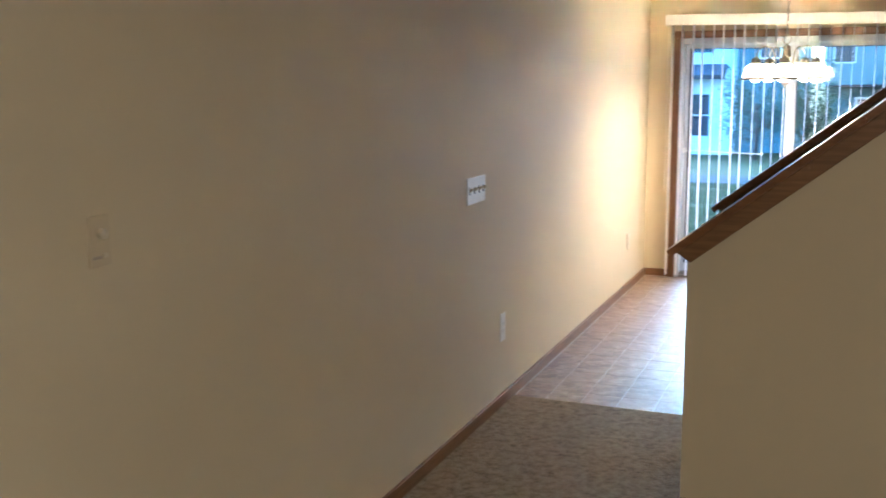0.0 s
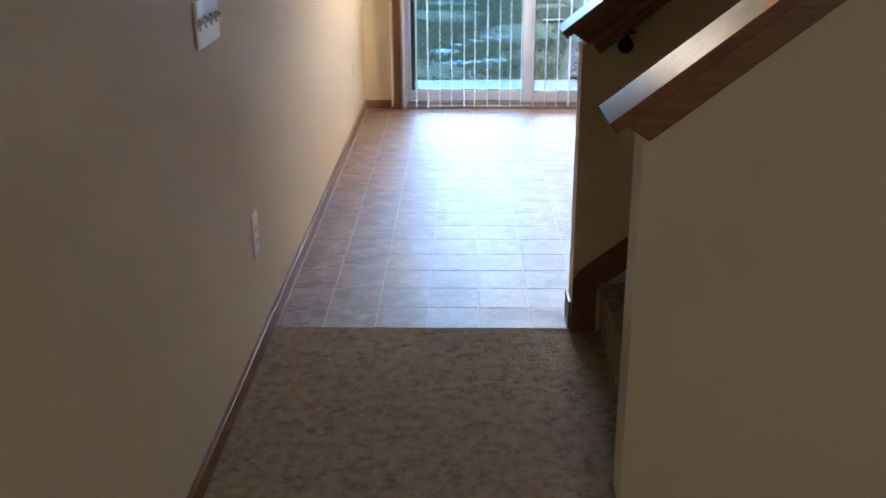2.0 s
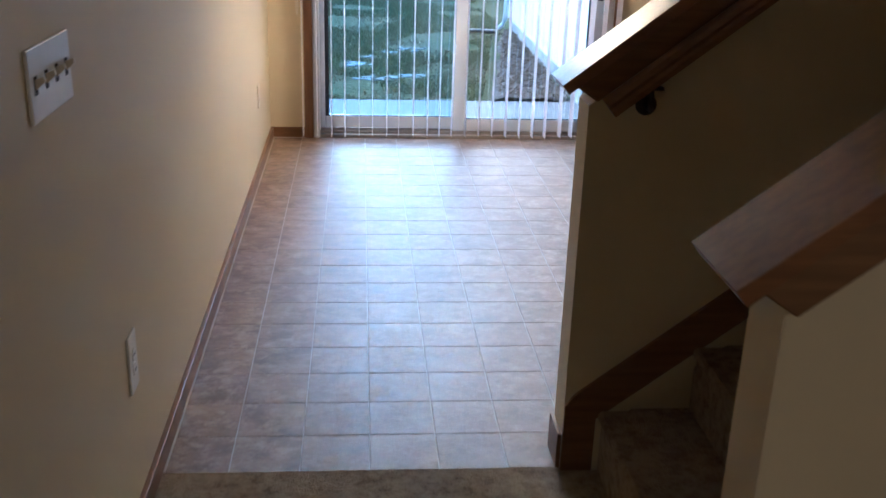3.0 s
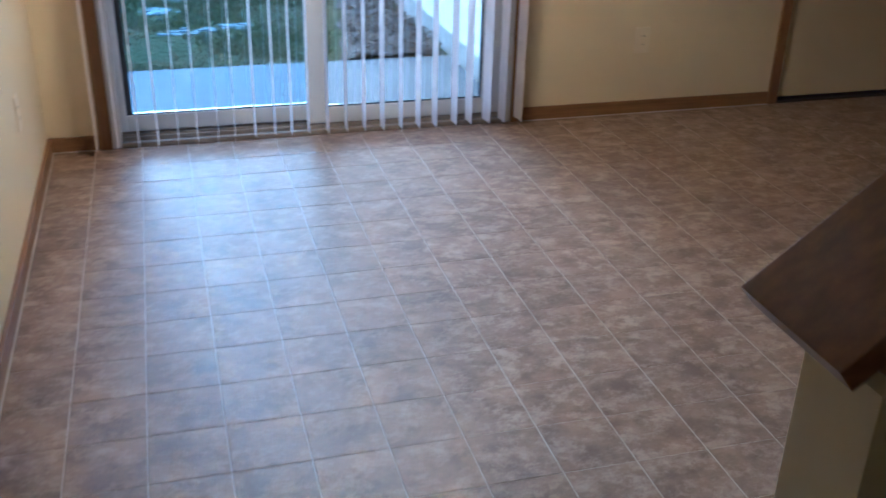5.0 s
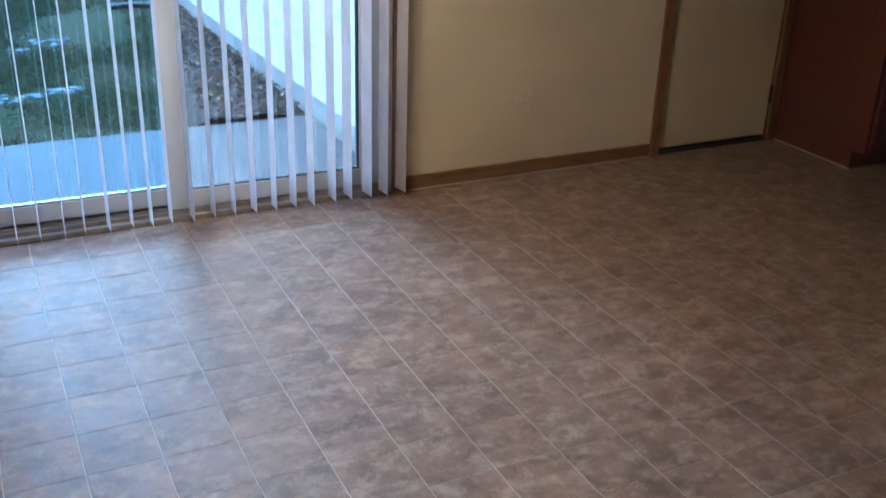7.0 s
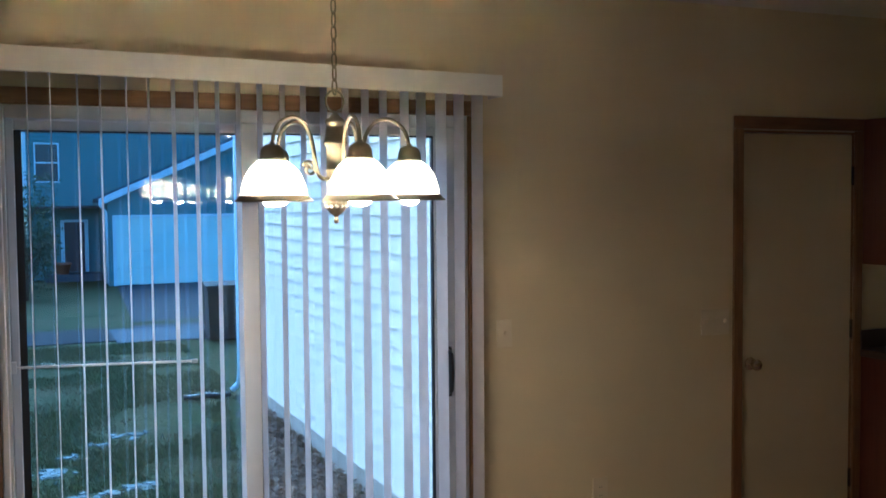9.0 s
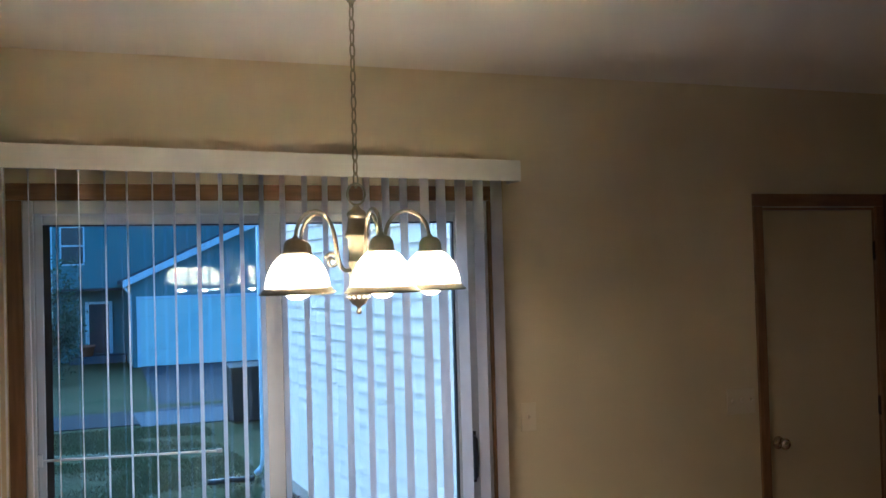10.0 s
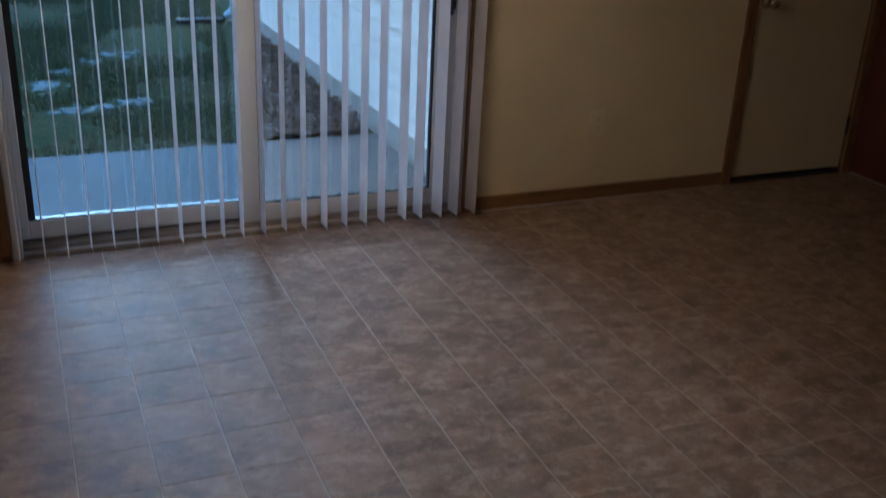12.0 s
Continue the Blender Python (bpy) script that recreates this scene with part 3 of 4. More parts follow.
# ---- plates on the walls ----
def plate_left(y0, y1, z0, z1, gangs, mat, label, name):
    ob = thing(name, (0.0, (y0 + y1) / 2, (z0 + z1) / 2), label, "switch" if gangs else "outlet")
    part("cover_plate", box(0.0005, 0.007, y0, y1, z0, z1, bevel=0.0025), mat, ob)
    zc, h = (z0 + z1) / 2, (z1 - z0)
    for g in range(gangs):
        yc = y0 + (y1 - y0) * (g + 0.5) / gangs
        part("slot", box(0.007, 0.0078, yc - 0.008, yc + 0.008, zc - 0.016, zc + 0.016), DARK_SLOT if gangs > 1 else mat, ob)
        bm = bmesh.new()
        prism(bm, [(0.007, zc - 0.008), (0.007, zc + 0.010), (0.022, zc + 0.016), (0.024, zc + 0.008)], yc - 0.005, yc + 0.005)
        part("toggle", bm, IVORY, ob)
    if not gangs:
        for dz in (-0.02, 0.02):
            yc = (y0 + y1) / 2
            bm = bmesh.new()
            lathe(bm, [(0.0, 0.0), (0.017, 0.0), (0.016, 0.002), (0.0, 0.002)], (0.007, yc, zc + dz), 20, Matrix.Rotation(radians(90), 4, "Y"))
            rec = part("receptacle", bm, mat, ob, smooth=False)
            for dy in (-0.006, 0.006):
                part("slot", box(0.009, 0.0096, yc + dy - 0.0012, yc + dy + 0.0012, zc + dz - 0.004, zc + dz + 0.004), DARK_SLOT, rec)
    return ob


def plate_back(x0, x1, z0, z1, gangs, mat, label, name):
    ob = thing(name, ((x0 + x1) / 2, BACK, (z0 + z1) / 2), label, "switch" if gangs else "outlet")
    part("cover_plate", box(x0, x1, BACK - 0.007, BACK - 0.0005, z0, z1, bevel=0.0025), mat, ob)
    zc = (z0 + z1) / 2
    for g in range(gangs):
        xc = x0 + (x1 - x0) * (g + 0.5) / gangs
        part("toggle", prism(bmesh.new(), [(BACK - 0.007, zc - 0.008), (BACK - 0.007, zc + 0.010), (BACK - 0.022, zc + 0.016), (BACK - 0.024, zc + 0.008)], xc - 0.005, xc + 0.005, axis="x"), mat, ob)
    if not gangs:
        xc = (x0 + x1) / 2
        for dz in (-0.02, 0.02):
            bm = bmesh.new()
            lathe(bm, [(0.0, 0.0), (0.017, 0.0), (0.016, 0.002), (0.0, 0.002)], (xc, BACK - 0.007, zc + dz), 20, Matrix.Rotation(radians(90), 4, "X"))
            rec = part("receptacle", bm, mat, ob)
            for dx in (-0.006, 0.006):
                part("slot", box(xc + dx - 0.0012, xc + dx + 0.0012, BACK - 0.0096, BACK - 0.009, zc + dz - 0.004, zc + dz + 0.004), DARK_SLOT, rec)
    return ob


def build_plates():
    plate_left(1.700, 1.945, 1.128, 1.255, 4, PLATE, "white four-gang switch plate with ivory toggles", "light_switch")
    plate_left(2.180, 2.255, 0.350, 0.500, 0, PLATE, "white duplex outlet on the cream wall", "wall_outlet")
    plate_left(5.330, 5.405, 0.345, 0.470, 0, IVORY, "ivory duplex outlet near the room corner", "wall_outlet")
    # dimmer on the hall wall: round knob above a small slider slot
    dim = thing("dimmer_switch", (0.0, -0.757, 1.33), "cream dimmer switch with a round knob on the hall wall", "switch")
    part("cover_plate", box(0.0005, 0.007, -0.795, -0.720, 1.268, 1.392, bevel=0.0025), DOOR_PAINT, dim)
    knob = bmesh.new()
    lathe(knob, [(0.0, 0.0), (0.013, 0.0), (0.012, 0.012), (0.010, 0.016), (0.0, 0.017)], (0.007, -0.755, 1.348), 20, Matrix.Rotation(radians(90), 4, "Y"))
    part("knob", knob, IVORY, dim, smooth=True)
    part("slot", box(0.007, 0.0085, -0.785, -0.755, 1.287, 1.294), GROUT, dim)
    part("slider", box(0.007, 0.012, -0.754, -0.737, 1.289, 1.299, bevel=0.001), IVORY, dim)
    plate_back(2.703, 2.781, 0.303, 0.428, 0, IVORY, "ivory duplex outlet above the baseboard", "wall_outlet")
    plate_back(2.222, 2.295, 1.057, 1.178, 1, IVORY, "single ivory light switch beside the blind", "light_switch")
    plate_back(3.300, 3.462, 1.042, 1.163, 3, IVORY, "three-gang ivory switch plate beside the door", "light_switch")


# ---- chandelier ----
def build_chandelier():
    cx, cy, tip = 1.182, 5.000, 1.636
    ob = thing("chandelier", (cx, cy, tip), "antique brass five-arm chandelier with lit frosted shades", "chandelier")
    col = bmesh.new()
    prof = [(0.0, 0.000), (0.006, 0.003), (0.009, 0.010), (0.005, 0.018), (0.008, 0.024), (0.018, 0.030), (0.027, 0.042), (0.032, 0.058), (0.033, 0.074), (0.026, 0.082), (0.024, 0.095), (0.026, 0.110), (0.026, 0.150), (0.0275, 0.152), (0.0275, 0.158), (0.026, 0.160), (0.026, 0.222), (0.034, 0.226), (0.0345, 0.234), (0.031, 0.240), (0.0285, 0.256), (0.026, 0.276), (0.0255, 0.284), (0.029, 0.287), (0.029, 0.294), (0.026, 0.300), (0.014, 0.308), (0.006, 0.320), (0.0, 0.322)]
    lathe(col, prof, (cx, cy, tip), 32)
    part("column", col, BRASS, ob, smooth=True)
    beads = bmesh.new()
    for i in range(12):
        a = 2 * math.pi * (i + 0.5) / 12
        for z, r in ((0.068, 0.032), (0.051, 0.0285)):
            bmesh.ops.create_icosphere(beads, subdivisions=2, radius=0.0062, matrix=Matrix.Translation((cx + r * math.cos(a), cy + r * math.sin(a), tip + z)))
    part("bead_band", beads, CRYSTAL, ob, "band of pale pierced beads", smooth=True)
    ring = bmesh.new()
    tube(ring, [(cx + 0.029 * math.cos(a), cy + 0.008 * math.cos(a), tip + 0.351 + 0.031 * math.sin(a)) for a in [2 * math.pi * i / 24 for i in range(24)]], 0.0035, 8, True)
    part("loop", ring, BRASS, ob, smooth=True)
    for i in range(5):
        a = radians(-89 + 72 * i)
        d = Vector((math.cos(a), math.sin(a), 0))
        o = Vector((cx, cy, tip))
        R = 0.212
        path = [(0.026, 0.130), (0.045, 0.128), (0.062, 0.140), (0.072, 0.175), (0.080, 0.230), (0.092, 0.268), (0.116, 0.294), (0.146, 0.302), (0.176, 0.292), (0.198, 0.270), (0.208, 0.245), (R, 0.215)]
        bm = bmesh.new()
        fine = []
        for (r0, z0), (r1, z1) in zip(path, path[1:]):
            for k in range(3):
                fine.append((r0 + (r1 - r0) * k / 3, z0 + (z1 - z0) * k / 3))
        fine.append(path[-1])
        for _ in range(2):
            fine = [fine[0]] + [tuple((p[j] + 2 * q[j] + r[j]) / 4 for j in (0, 1)) for p, q, r in zip(fine, fine[1:], fine[2:])] + [fine[-1]]
        tube(bm, [o + d * r + Vector((0, 0, z)) for r, z in fine], 0.0058, 10)
        arm = part("arm", bm, BRASS, ob, smooth=True)
        # scroll at the root of the arm
        sc = bmesh.new()
        pts = []
        for k in range(26):
            th = 0.4 + k * 0.36
            rr = 0.024 * (1 - k / 32)
            pts.append(o + d * (0.092 + rr * math.cos(th)) + Vector((0, 0, 0.158 + rr * math.sin(th))))
        tube(sc, pts, 0.0036, 8)
        part("scroll", sc, BRASS, arm, smooth=True)
        c = o + d * R
        cup = bmesh.new()
        lathe(cup, [(0.0, 0.230), (0.007, 0.229), (0.0085, 0.223), (0.018, 0.221), (0.026, 0.2155), (0.0315, 0.206), (0.0335, 0.196), (0.0335, 0.1865), (0.036, 0.184), (0.036, 0.1775), (0.0, 0.179)], tuple(c), 28)
        part("holder_cup", cup, BRASS, arm, smooth=True)
        sh = bmesh.new()
        lathe(sh, [(0.030, 0.180), (0.042, 0.175), (0.056, 0.163), (0.068, 0.147), (0.077, 0.128), (0.084, 0.105), (0.088, 0.078)], tuple(c), 36)
        bmesh.ops.solidify(sh, geom=sh.faces[:], thickness=0.0025)
        shade = part("shade", sh, SHADE, arm, "frosted white glass bell shade", smooth=True)
        rim = bmesh.new()
        lathe(rim, [(0.085, 0.079), (0.088, 0.084), (0.093, 0.080), (0.097, 0.074), (0.104, 0.070), (0.105, 0.066), (0.097, 0.065), (0.086, 0.072), (0.085, 0.079)], tuple(c), 40)
        part("rim", rim, BRASS, shade, "brass rim of the shade", smooth=True)
        bulb = bmesh.new()
        lathe(bulb, [(0.0, 0.051), (0.015, 0.053), (0.026, 0.061), (0.031, 0.076), (0.027, 0.094), (0.018, 0.116), (0.013, 0.140), (0.013, 0.174), (0.0, 0.174)], tuple(c), 20)
        part("bulb", bulb, BULB, arm, "lit bulb", smooth=True)
    # chain of upright links up to a ceiling canopy
    z, k = tip + 0.372, 0
    while z < CEIL - 0.05:
        bm = bmesh.new()
        a = radians(90 * (k % 2) + 20)
        pts = []
        for i in range(16):
            th = 2 * math.pi * i / 16
            u, v = 0.0078 * math.cos(th), 0.0225 * math.sin(th)
            pts.append((cx + u * math.cos(a), cy + u * math.sin(a), z + 0.020 + v))
        tube(bm, pts, 0.0028, 7, True)
        part("chain_link", bm, BRASS, ob, smooth=True)
        z += 0.038
        k += 1
    bm = bmesh.new()
    lathe(bm, [(0.0, -0.055), (0.010, -0.05), (0.020, -0.035), (0.055, -0.018), (0.062, -0.002), (0.0, -0.002)], (cx, cy, CEIL), 28)
    part("canopy", bm, BRASS, ob, smooth=True)


def build_fill_dome():
    """Dome lamp added behind the walker, never in view, to warm the hall walls."""
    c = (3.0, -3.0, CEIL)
    ob = thing("added_fill_dome", c, "added dome lamp, out of view, filling hall and living room with light", "ceiling light")
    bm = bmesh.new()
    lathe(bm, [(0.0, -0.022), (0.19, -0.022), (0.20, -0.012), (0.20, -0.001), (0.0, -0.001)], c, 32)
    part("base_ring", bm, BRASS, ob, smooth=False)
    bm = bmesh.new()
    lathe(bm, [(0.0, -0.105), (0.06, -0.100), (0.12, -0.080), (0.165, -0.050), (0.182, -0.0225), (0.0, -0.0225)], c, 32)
    part("dome", bm, glow("fill_dome_glow", (1.0, 0.69, 0.40), FILL_DOME_GLOW), ob, "glowing dome of the added fill lamp", smooth=True)


# ---- kitchen corner ----
def build_kitchen():
    x0, x1, yf = 4.302, 4.720, 5.475
    ob = thing("base_cabinet", (x0, BACK, 0), "reddish-brown wooden base cabinet beside the door", "cabinet")
    part("body", prism(bmesh.new(), [(yf + 0.075, 0.0), (yf + 0.075, 0.095), (yf, 0.095), (yf, 0.875), (BACK - 0.001, 0.875), (BACK - 0.001, 0.0)], x0, x1, axis="x"), CABINET, ob)
    d = part("door", box(x0 + 0.02, x1 - 0.02, yf - 0.019, yf - 0.001, 0.12, 0.70, bevel=0.003), CABINET, ob)
    part("panel", box(x0 + 0.075, x1 - 0.075, yf - 0.026, yf - 0.0195, 0.18, 0.64, bevel=0.003), CABINET, d)
    part("drawer_front", box(x0 + 0.02, x1 - 0.02, yf - 0.019, yf - 0.001, 0.72, 0.86, bevel=0.003), CABINET, ob)
    solid("trim_cabinet", box(x0 - 0.004, x0 - 0.0005, yf + 0.07, BACK - 0.02, 0, 0.006), GROUT, (x0, yf, 0), "thin pale caulk line at the cabinet foot", "caulk", kind="structure")
    ct = thing("worktop", (x0, BACK, 0.876), "dark laminate worktop with a low backsplash", "worktop")
    part("slab", box(x0 - 0.012, x1 + 0.005, yf - 0.025, BACK - 0.001, 0.876, 0.915, bevel=0.006), COUNTER, ct)
    part("backsplash", box(x0 - 0.012, x1 + 0.005, BACK - 0.022, BACK - 0.001, 0.9155, 1.01, bevel=0.004), COUNTER, ct)
    up = thing("wall_cabinet", (x0, BACK, 1.35), "reddish-brown wooden wall cabinet over the worktop", "cabinet")
    part("body", box(x0, x1 + 0.3, 5.765, BACK - 0.001, 1.35, 2.085, bevel=0.002), CABINET, up)
    for xa, xb in ((x0 + 0.015, x0 + 0.355), (x0 + 0.36, x1 + 0.285)):
        dd = part("door", box(xa, xb, 5.745, 5.764, 1.365, 2.07, bevel=0.003), CABINET, up)
        part("panel", box(xa + 0.055, xb - 0.055, 5.739, 5.7445, 1.42, 2.015, bevel=0.003), CABINET, dd)
    st = thing("kitchen_range", (4.735, BACK, 0), "white enamel kitchen range standing beside the cabinet", "range")
    a, b, f = 4.735, 5.490, 5.430
    part("body", box(a, b, f, BACK - 0.02, 0.045, 0.905, bevel=0.006), ENAMEL, st)
    part("plinth", box(a + 0.02, b - 0.02, f + 0.05, BACK - 0.04, 0.0, 0.0445), BLACK, st, "dark recessed plinth")
    part("drawer", box(a + 0.008, b - 0.008, f - 0.022, f - 0.001, 0.065, 0.250, bevel=0.008), ENAMEL, st)
    dr = part("oven_door", box(a + 0.008, b - 0.008, f - 0.030, f - 0.001, 0.262, 0.760, bevel=0.008), ENAMEL, st)
    part("oven_window", box(a + 0.15, b - 0.15, f - 0.033, f - 0.0305, 0.40, 0.62, bevel=0.001), FAR_GLASS, dr)
    h = bmesh.new()
    tube(h, [(a + 0.06, f - 0.030, 0.715), (a + 0.06, f - 0.060, 0.715), (b - 0.06, f - 0.060, 0.715), (b - 0.06, f - 0.030, 0.715)], 0.010)
    part("oven_handle", h, ENAMEL, dr, smooth=True)
    part("back_panel", box(a, b, BACK - 0.075, BACK - 0.0205, 0.906, 1.10, bevel=0.008), ENAMEL, st)


# ---- outdoors ----
GZ = -0.13


def ground_z(y):
    if y < 17.5:
        return GZ
    return GZ - 0.855 * min(1.0, (y - 17.5) / 17.2)


def build_ground():
    bm = bmesh.new()
    xs = [-400, -60, -20, -8, -3, 0, 3, 6, 12, 30, 80, 400]
    ys = [BACK + 0.141, 8, 10, 12, 14, 15.5, 17.5, 20, 23, 26, 29, 32, 34.7, 80, 400, 900]
    rows = [[bm.verts.new((x, y, ground_z(y))) for x in xs] for y in ys]
    for a, b in zip(rows, rows[1:]):
        for i in range(len(xs) - 1):
            bm.faces.new((a[i], a[i + 1], b[i + 1], b[i]))
    for f in bm.faces:
        f.normal_update()
    solid("ground", bm, GROUND, (0, 8, GZ), "patchy late-winter lawn with bare and muddy spots", "lawn", kind="structure")

    def strip(name, label, mat, pts, h, cat):
        """A paved sheet laid over the lawn along its slope."""
        b = bmesh.new()
        (xa, xb, ya), (xc, xd, yb) = pts
        n = 8
        prev = None
        for i in range(n + 1):
            k = i / n
            y = ya + (yb - ya) * k
            l, r = xa + (xc - xa) * k, xb + (xd - xb) * k
            z = ground_z(y)
            ring = [b.verts.new(p) for p in ((l, y, z - 0.05), (r, y, z - 0.05), (r, y, z + h), (l, y, z + h))]
            if prev:
                for j in range(4):
                    b.faces.new((prev[j], prev[(j + 1) % 4], ring[(j + 1) % 4], ring[j]))
            else:
                b.faces.new(ring)
            prev = ring
        b.faces.new(prev[::-1])
        solid(name, b, mat, (xa, ya, GZ), label, cat, kind="structure")

    strip("pavement_patio", "plain concrete patio slab outside the sliding door", CONCRETE, ((-1.6, 2.24, BACK + 0.142), (-1.6, 2.24, 7.67)), 0.03, "patio")
    strip("road", "damp asphalt lane crossing behind the lawn", ASPHALT, ((-60, 1.449, 15.70), (-60, 1.449, 17.1)), 0.012, "road")
    strip("pavement_apron", "pale concrete apron where lane meets driveway", APRON, ((1.45, 40, 15.43), (1.45, 40, 16.9)), 0.014, "pavement")
    strip("driveway", "worn grey asphalt driveway up to the garage", DRIVE, ((1.80, 10.0, 16.91), (3.08, 10.0, 34.6)), 0.016, "driveway")
    # bed of leaf mulch between patio and side wall
    b = bmesh.new()
    rng = random.Random(8)
    rows = []
    for i in range(26):
        y = 7.70 + i * 0.145
        left = 1.58 + 0.022 * i + rng.uniform(-0.05, 0.05)
        rows.append([b.verts.new((left + (2.235 - left) * k / 5, y, GZ + 0.006 + (0.03 + rng.uniform(0, 0.03) if 0 < k < 5 else 0.0))) for k in range(6)])
    for p, q in zip(rows, rows[1:]):
        for k in range(5):
            b.faces.new((p[k], p[k + 1], q[k + 1], q[k]))
    solid("mulch_bed", b, MULCH, (2.0, 9, GZ), "strip of dark leaf mulch along the white siding", "mulch", kind="stuff")


PUDDLES = ((0.50, 9.31, 0.16, 0.22), (0.69, 8.66, 0.20, 0.12), (0.99, 8.78, 0.18, 0.12), (1.12, 10.3, 0.16, 0.14), (0.63, 9.72, 0.10, 0.12), (0.84, 10.0, 0.10, 0.10))


def blades(name, label, mat, count, seed, x0, x1, y0, y1, size):
    rng = random.Random(seed)
    verts, faces = [], []
    while len(faces) < count:
        x, y = rng.uniform(x0, x1), rng.uniform(y0, y1)
        if noise.noise(Vector((x * 1.1, y * 1.1, seed))) < -0.12:
            continue
        if x > 2.2 or (x > 1.5 + 0.15 * (y - 7.7) and y < 11.3) or any(((x - px) / rx) ** 2 + ((y - py) / ry) ** 2 < 1.0 for px, py, rx, ry in PUDDLES):
            continue
        a, s, h = rng.uniform(0, 6.283), rng.uniform(0.004, 0.009), rng.uniform(0.4, 1.0) * size
        dx, dy = math.cos(a), math.sin(a)
        lx, ly = rng.uniform(-0.6, 0.6) * h, rng.uniform(-0.6, 0.6) * h
        z = ground_z(y) - 0.004
        i = len(verts)
        verts += [(x - dx * s, y - dy * s, z), (x + dx * s, y + dy * s, z), (x + lx, y + ly, z + h)]
        faces.append((i, i + 1, i + 2))
    me = bpy.data.meshes.new(name)
    me.from_pydata(verts, [], faces)
    me.materials.append(mat)
    return tagged(new(name, me), label, "grass", kind="stuff")


def build_lawn_detail():
    blades("grass", "short green lawn grass growing in patches", GRASS, 52000, 3, -3.0, 2.7, 7.72, 15.4, 0.055)
    blades("dry_grass", "short straw-coloured winter grass", STRAW, 20000, 11, -3.0, 2.7, 7.72, 15.4, 0.05)
    # fallen leaves and bark on the mulch bed
    rng = random.Random(21)
    verts, faces = [], []
    for _ in range(2600):
        y = rng.uniform(7.72, 11.3)
        x = rng.uniform(1.62 + 0.15 * (y - 7.7), 2.235)
        z = GZ + 0.045 + rng.uniform(0, 0.03)
        m = Euler((rng.uniform(-0.9, 0.9), rng.uniform(-0.9, 0.9), rng.uniform(0, 6.3))).to_matrix()
        a, c = rng.uniform(0.012, 0.035), rng.uniform(0.006, 0.016)
        i = len(verts)
        verts += [tuple(Vector((x, y, z)) + m @ Vector(p)) for p in ((-a, 0, 0), (0, -c, 0.003), (a, 0, 0), (0, c, 0.003))]
        faces.append((i, i + 1, i + 2, i + 3))
    me = bpy.data.meshes.new("fallen_leaves")
    me.from_pydata(verts, [], faces)
    me.materials.append(sheer("dead_leaf", (0.16, 0.115, 0.075), 0.2))
    tagged(new("fallen_leaves", me), "dead brown leaves strewn over the mulch", "leaves", kind="stuff")
    # shallow puddles on the lawn
    for i, (x, y, rx, ry) in enumerate(PUDDLES):
        b = bmesh.new()
        r2 = random.Random(40 + i)
        for q in range(16):
            u, v = r2.gauss(0, 0.42) * rx, r2.gauss(0, 0.42) * ry
            big = r2.uniform(0.06, 0.26)
            ring, ph = [], [r2.uniform(0, 6.3) for _ in range(3)]
            for k in range(26):
                a = 2 * math.pi * k / 26
                f = big * (1 + 0.24 * math.sin(2 * a + ph[0]) + 0.20 * math.sin(3 * a + ph[1]) + 0.10 * math.sin(6 * a + ph[2]))
                ring.append((x + u + rx * f * math.cos(a), y + v + ry * f * math.sin(a)))
            prism(b, ring, GZ - 0.01, GZ + 0.005 + 0.0006 * q, axis="z")
        solid("slush_patch", b, WATER, (x, y, GZ), "small pale patch of slush on the muddy lawn", "slush", group="slush patches on the lawn")


def build_side_house():
    """The white-sided wing that stands out beside the patio."""
    x, ya, yb, top = 2.25, BACK + 0.142, 11.60, 2.95
    ob = thing("house_wing", (x, ya, GZ), "white lap-sided house wing on a bare concrete foundation", "house")
    part("foundation", box(x + 0.02, x + 4.0, ya, yb - 0.02, GZ - 0.1, 0.055), FOUNDATION, ob, "bare pale concrete foundation")
    part("wall", box(x + 0.022, x + 4.0, ya, yb - 0.022, 0.0555, top), SIDING, ob)
    part("corner_board", box(x - 0.004, x + 0.09, yb - 0.075, yb + 0.004, 0.045, top, bevel=0.004), TRIM, ob)
    # downspout with an elbow at its foot
    bm = bmesh.new()
    tube(bm, [(x - 0.045, yb - 0.11, top), (x - 0.045, yb - 0.11, 0.12), (x - 0.055, yb - 0.11, 0.03), (x - 0.085, yb - 0.11, -0.04), (x - 0.13, yb - 0.12, -0.075)], 0.028, 8)
    part("downspout", bm, TRIM, ob, "white downspout with a bent foot", smooth=True)
    part("eave", box(x - 0.32, x + 4.0, ya, yb + 0.3, top, top + 0.14), TRIM, ob)
    part("roof", prism(bmesh.new(), [(x - 0.36, top + 0.141), (x + 4.0, top + 1.6), (x + 4.0, top + 1.75), (x - 0.36, top + 0.29)], ya, yb + 0.32), ROOF, ob)
    # black drain hose lying on the grass
    bm = bmesh.new()
    tube(bm, [(2.10, 11.48, GZ + 0.024), (2.00, 11.43, GZ + 0.024), (1.90, 11.50, GZ + 0.024), (1.78, 11.45, GZ + 0.024), (1.68, 11.47, GZ + 0.024)], 0.024, 8)
    solid("drain_hose", bm, BLACK, (1.88, 11.46, GZ), "black corrugated drain hose lying on the grass", "hose", smooth=True)
    return ob, x, ya, yb, top


def lap_wall(bm, x0, x1, y, z0, z1, step=0.125, lip=0.034):
    z = z0
    while z < z1 - 0.01:
        h = min(step, z1 - z)
        prism(bm, [(y - lip, z), (y, z + h), (y + 0.02, z + h), (y + 0.02, z)], x0, x1, axis="x")
        z += step
    return bm


